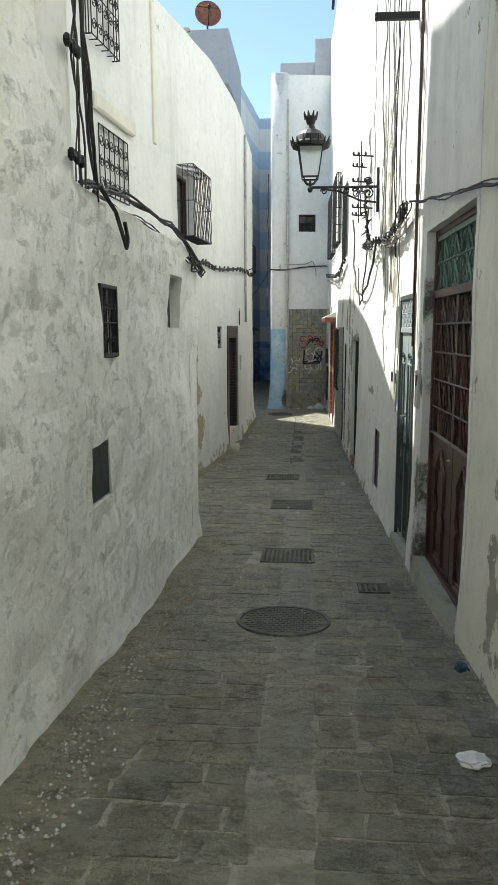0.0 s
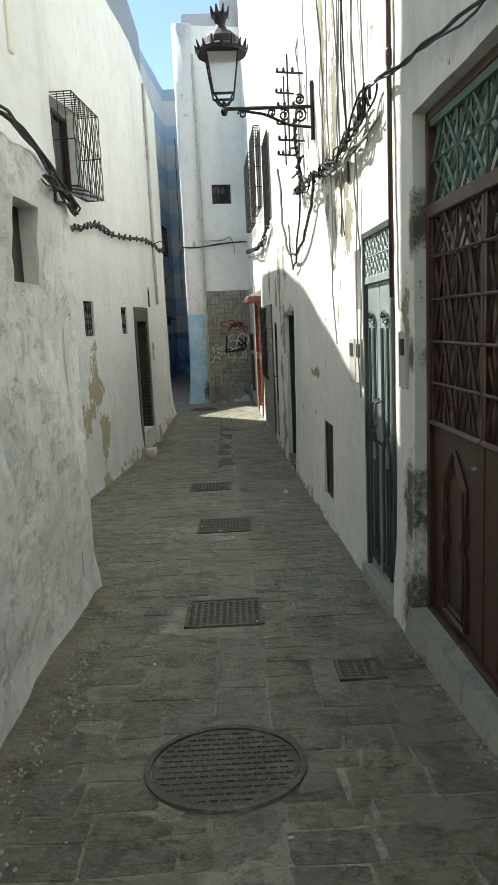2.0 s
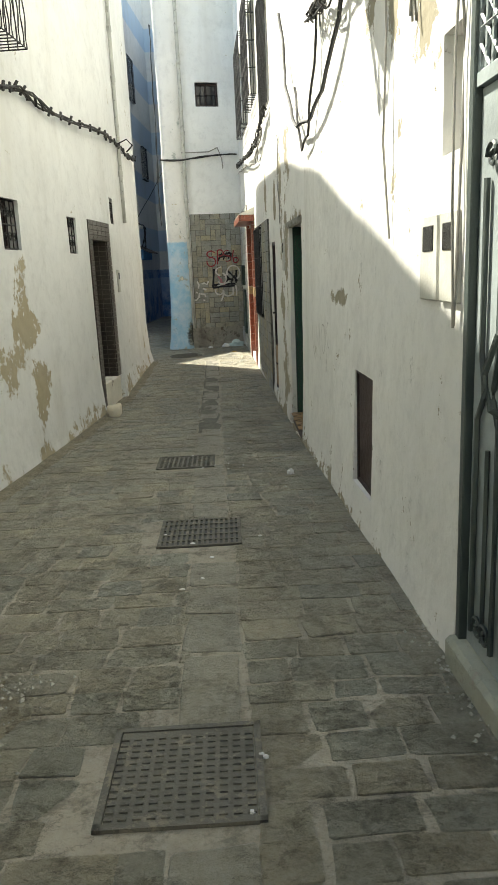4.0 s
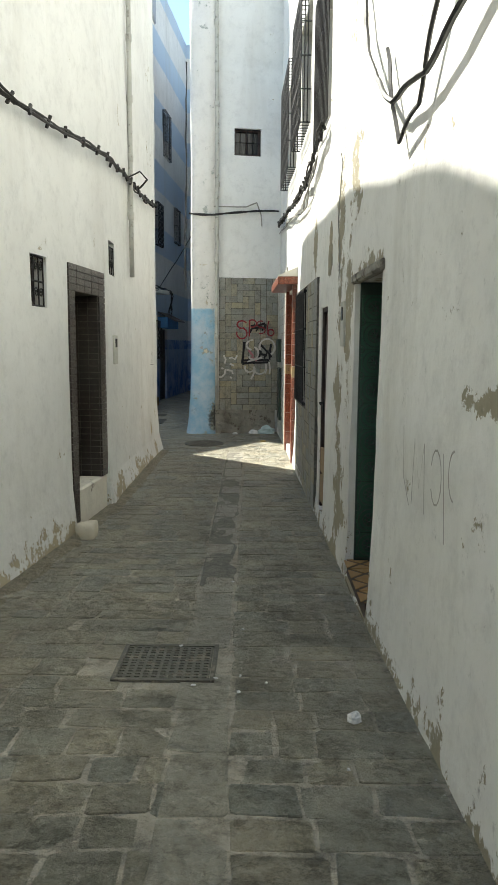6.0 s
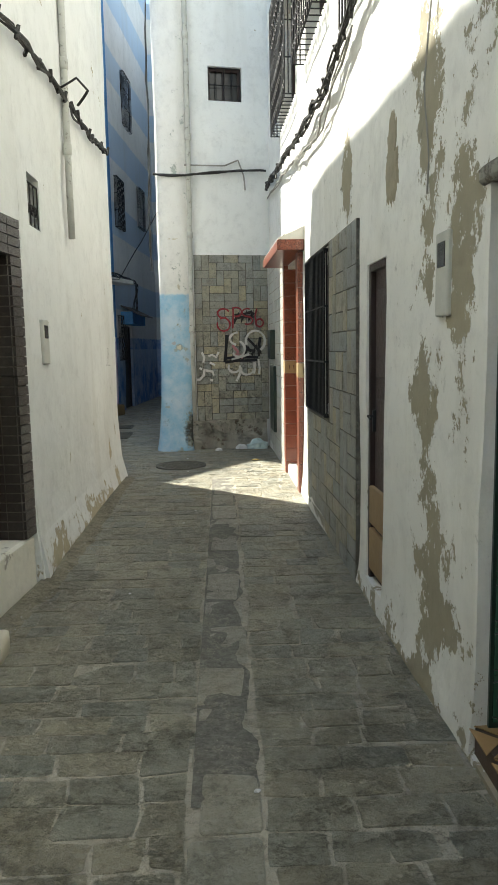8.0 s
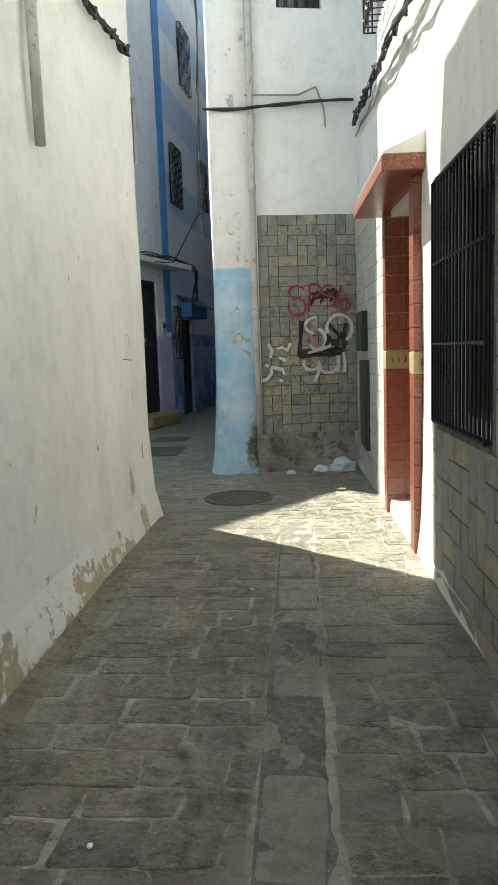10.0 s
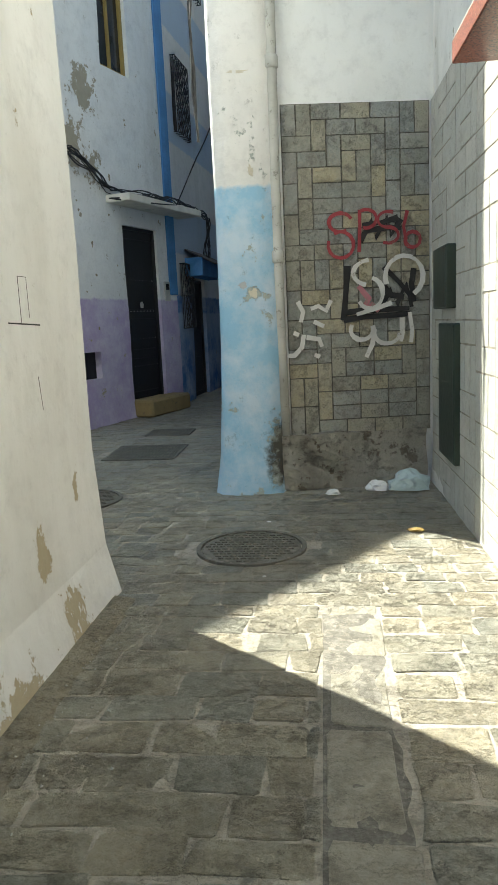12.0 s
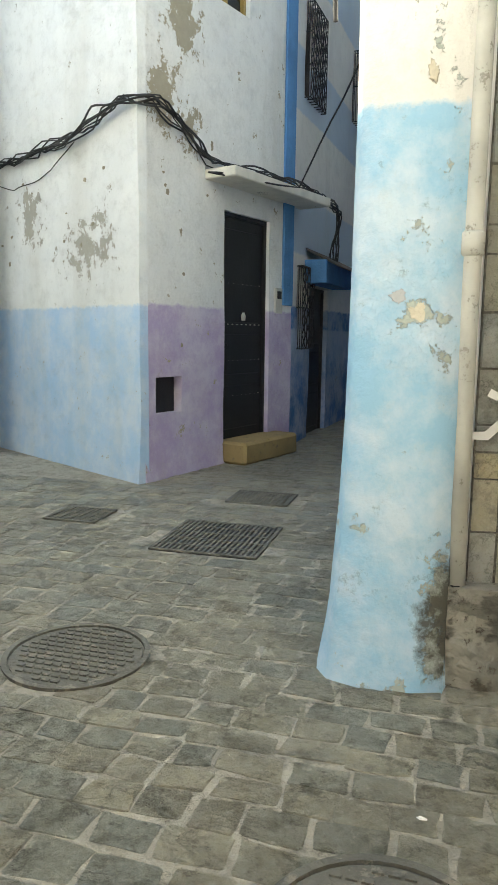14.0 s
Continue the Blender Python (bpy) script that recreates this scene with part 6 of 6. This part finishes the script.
def cladding(name, face, k0, k1, z0, z1, cell, mat, label, hole=None, d=0.012, key_name="stone", bed=MORTAR, relief=1.0):
    w, h = abs(face.s(k0) - face.s(k1)), z1 - z0
    mid = (k0 + k1) / 2
    bm = bmesh.new()
    holes = []
    if hole:
        a, b = sorted(((hole[0] - mid) * 1.0, (hole[1] - mid) * 1.0))
        holes = (a, b, hole[2] - z0, hole[3] - z0)
        box(bm, -w / 2, a, 0.0, d, 0, h), box(bm, b, w / 2, 0.0, d, 0, h), box(bm, a, b, 0.0, d, 0, holes[2]), box(bm, a, b, 0.0, d, holes[3], h)
    else:
        box(bm, -w / 2, w / 2, 0.0, d, 0, h)
    for v in bm.verts:
        if v.co.y < 0.001:
            v.co.y = -0.05
    base = finish(name, bm, bed, m=face.m(mid, z0))
    tagged(base, label, "cladding", kind="structure")
    nx, nz = round(w / cell), round(h / cell)
    cw, ch = w / nx, h / nz

    def skip(i, j):
        x, z = -w / 2 + cw * (i + 0.5), ch * (j + 0.5)
        return bool(holes) and holes[0] - 0.02 < x < holes[1] + 0.02 and holes[2] - 0.02 < z < holes[3] + 0.02

    meshes = {}
    for i, j, o in domino_cells(nx, nz, skip):
        a, b = (2, 1) if o == "h" else (1, 2) if o == "v" else (1, 1)
        key = (o, random.randrange(3))
        if key not in meshes:
            m2 = bmesh.new()
            gx, gz_ = 0.0055, 0.0055
            box(m2, -cw * a / 2 + gx, cw * a / 2 - gx, 0, rnd(0.008, 0.016), -ch * b / 2 + gz_, ch * b / 2 - gz_, 0.003)
            for v in m2.verts:
                v.co += Vector((rnd(-0.0025, 0.0025), rnd(-0.002, 0.002), rnd(-0.0025, 0.0025)))
            ob = finish(key_name, m2, mat, base)
            meshes[key] = ob.data
        else:
            ob = new(key_name, meshes[key])
            ob.parent = base
        ob.location = (-w / 2 + cw * (i + a / 2), d - 0.004 * relief, ch * (j + b / 2))
        ob.scale.y = relief


cladding("cladding_end", END, -0.70, 0.43, -0.41, 2.13, 0.118, CLAD, "grey and ochre stone cladding on the end wall")
cladding("cladding_right", RIGHT, 15.42, 17.75, -0.92, 1.56, 0.15, CLAD, "grey and ochre stone cladding round a barred window", (16.5, 17.65, 0.12, 1.55), 0.03)
cladding("cladding_porch", RIGHT, 19.78, 21.9, -0.88, 2.12, 0.15, PALECLAD, "stone cladding beside a porch, coloured towards its sunlit look", None, 0.03, bed=JOINT, relief=0.35)

# ---- paving ----
LEFT_Y = [-7, 2.66, 3.7, 4.8, 5.4, 6.6, 7.75, 7.8, 10, 12.5, 15.6, 19.5]
LEFT_X = [-1.25, -1.27, -1.35, -1.32, -1.28, -1.3, -1.22, -2.33, -2.1, -1.87, -1.55, -1.53]


def blocked(x, y, hx, hy):
    for cx, cy, r in ROUNDS:
        if abs(x - cx) < r + hx * 0.6 and math.hypot(x - cx, y - cy) < r + 0.1 * min(hx, hy):
            return True
    return any(a - hx * 0.4 < x < b + hx * 0.4 and c - hy * 0.4 < y < d + hy * 0.4 for a, b, c, d, _ in FLATS)


def paved(y):
    """Stretches in x that are paved at y."""
    right = RIGHT.at(y, 0).x + 0.02 if y < 21.9 else 0
    if y < 19.5:
        return [(float(np.interp(y, LEFT_Y, LEFT_X)), right + (0.08 if y < 4.7 else 0))]
    if y < 21.62:
        return [(-7.5, right)]
    if y < 24.84:
        return [(-7.5, -1.27)]
    return [(LANE.at(y, 0).x if y < 27.5 else LANE_FAR.at(y, 0).x, -1.22)]


def stones():
    out = []
    y = -2.0
    while y < 31:
        depth = rnd(0.15, 0.23) if y < 19 else rnd(0.13, 0.18)
        yc = y + depth / 2
        gut = -0.14 + 0.04 * math.sin(y * 0.4) - 0.02 * max(0, y - 9)
        for x0, x1 in paved(yc):
            x = x0
            while x < x1 - 0.06:
                w = min(rnd(0.17, 0.36) if yc < 19 else rnd(0.15, 0.26), x1 - x)
                if yc < 19.3:
                    if x < gut - 0.14 < x + w:
                        w = max(0.06, gut - 0.14 - x)
                    elif gut - 0.15 <= x < gut + 0.13:
                        x = gut + 0.14
                        continue
                if not blocked(x + w / 2, yc, w / 2, depth / 2):
                    out.append((x + w / 2, yc, w, depth, 0))
                x += w
        y += depth
    y = -2.0
    while y < 19.2:
        L = rnd(0.35, 0.6)
        yc = y + L / 2
        gut = -0.14 + 0.04 * math.sin(yc * 0.4) - 0.02 * max(0, yc - 9)
        if not blocked(gut, yc, 0.14, L / 2):
            out.append((gut + (rnd(-0.02, 0.02) if yc > 13 else 0), yc, 0.27 if yc < 13 else rnd(0.22, 0.262), L if yc < 13 else L * rnd(0.94, 0.995), 1))
        y += L
    return out


def stone_verts(x, y, w, h, joint, top):
    j = joint / 2
    base = [(-w / 2 + j, -h / 2 + j), (w / 2 - j, -h / 2 + j), (w / 2 - j, h / 2 - j), (-w / 2 + j, h / 2 - j)]
    base = [(a + rnd(-0.016, 0.016), b + rnd(-0.016, 0.016)) for a, b in base]
    # clipped corners make worn outlines
    ring = []
    for i in range(4):
        p, q = Vector(base[i]), Vector(base[(i + 1) % 4])
        ring += [p.lerp(q, rnd(0.03, 0.08)), p.lerp(q, 0.5) + Vector((rnd(-0.006, 0.006), rnd(-0.006, 0.006))), p.lerp(q, rnd(0.92, 0.97))]
    tilt = (rnd(-0.016, 0.016), rnd(-0.016, 0.016))
    vs = []
    for f, dz in ((1.0, -0.03), (0.985, -0.003), (0.95, 0.0)):
        for p in ring:
            px, py = p.x * f, p.y * f
            vs.append((x + px, y + py, gz(y + py) + top + dz + px * tilt[0] + py * tilt[1]))
    n = len(ring)
    faces = [[r * n + i, r * n + (i + 1) % n, (r + 1) * n + (i + 1) % n, (r + 1) * n + i] for r in range(2) for i in range(n)]
    faces.append([2 * n + i for i in range(n)])
    return vs, faces


def lay():
    all_v, all_f, tones = [], [], []
    slab_v, slab_f, slab_t = [], [], []
    near = 0
    for x, y, w, h, kind in stones():
        joint = (0.007 if y < 17 else 0.008 if y < 20.8 else 0.014) if not kind else 0.01
        vs, fs = stone_verts(x, y, w, h, joint, rnd(-0.0025, 0.003))
        if near < 299 and 5.0 < y < 8.6 and not kind:
            near += 1
            me = bpy.data.meshes.new("paving_stone")
            me.from_pydata([(a - x, b - y, c - gz(y)) for a, b, c in vs], [], fs)
            me.materials.append(PAVING)
            ob = new("paving_stone", me)
            ob.location, ob.parent = (x, y, gz(y)), ground
            continue
        V, F, T = (slab_v, slab_f, slab_t) if kind else (all_v, all_f, tones)
        o = len(V)
        V += vs
        F += [[o + i for i in f] for f in fs]
        T += [random.random()] * len(fs)
    for nm, V, F, T, mat in (("paving_stones", all_v, all_f, tones, PAVING), ("gutter_slabs", slab_v, slab_f, slab_t, SLAB)):
        me = bpy.data.meshes.new(nm)
        me.from_pydata(V, [], F)
        me.materials.append(mat)
        at = me.attributes.new("tone", "FLOAT", "FACE")
        at.data.foreach_set("value", T)
        ob = new(nm, me)
        ob.parent = ground
        tagged(ob, kind="stuff")


lay()


def soft_strip(name, centre, half, y0, y1, lift, mat, label):
    """A ragged low ribbon of dirt on the ground."""
    bm = bmesh.new()
    n = int((y1 - y0) / 0.05)
    rows = []
    for i in range(n + 1):
        y = y0 + (y1 - y0) * i / n
        a, b = half(y)
        b += 0.07 * noise.noise(Vector((y * 1.7, 3, 0))) + 0.05 * noise.noise(Vector((y * 6, 0, 5)))
        row = []
        for j in range(7):
            x = centre(y) - a + (a + b) * j / 6
            up = lift * (1 - j / 6) + 0.004 * noise.noise(Vector((x * 9, y * 9, 1))) if j < 6 else -0.006
            row.append(bm.verts.new((x, y, gz(y) + up)))
        rows.append(row)
    for u, v in zip(rows, rows[1:]):
        for j in range(6):
            bm.faces.new((u[j], u[j + 1], v[j + 1], v[j]))
    return tagged(finish(name, bm, mat, smooth=True), label, "ground", kind="structure")


DIRT = stone("tan_grit", [(0.20, 0.175, 0.115), (0.30, 0.265, 0.18)], 1.0, 0.95, (0.12, 0.105, 0.07), 0.5)
soft_strip("dirt_left", lambda y: float(np.interp(y, LEFT_Y, LEFT_X)) + 0.02, lambda y: (0.06, 0.34 if y < 7.6 else 0.2), -1.0, 7.72, 0.022, DIRT, "tan grit and pebbles along a wall foot")
soft_strip("dirt_left_far", lambda y: float(np.interp(y, LEFT_Y, LEFT_X)) + 0.02, lambda y: (0.05, 0.14), 7.9, 19.4, 0.02, DIRT, "tan grit along a wall foot")
soft_strip("channel_bed", lambda y: -0.14 + 0.04 * math.sin(y * 0.4) - 0.02 * max(0, y - 9), lambda y: (0.13, 0.13), 13.0, 19.2, 0.0005, MORTAR, "dark broken bed of a paved channel")

# gravelly dirt along the foot of the walls
bm = bmesh.new()
for i in range(4200):
    y = rnd(1.2, 8.2) if i < 3400 else rnd(8.0, 19.0)
    left = float(np.interp(y, LEFT_Y, LEFT_X)) + 0.03
    x = left + abs(random.gauss(0, 0.16)) if i % 5 else RIGHT.at(y, 0).x - 0.02 - abs(random.gauss(0, 0.06))
    s = rnd(0.004, 0.013) if y < 8 else rnd(0.003, 0.007)
    c = Vector((x, y, gz(y) + 0.006))
    v = [bm.verts.new(c + Vector((s * rnd(0.6, 1.3) * math.cos(a), s * rnd(0.6, 1.3) * math.sin(a), 0))) for a in (0, 1.6, 3.1, 4.7)]
    t = bm.verts.new(c + Vector((0, 0, s)))
    for q in range(4):
        bm.faces.new((v[q - 1], v[q], t))
tagged(finish("gravel", bm, PALECLAD, ground), kind="stuff")
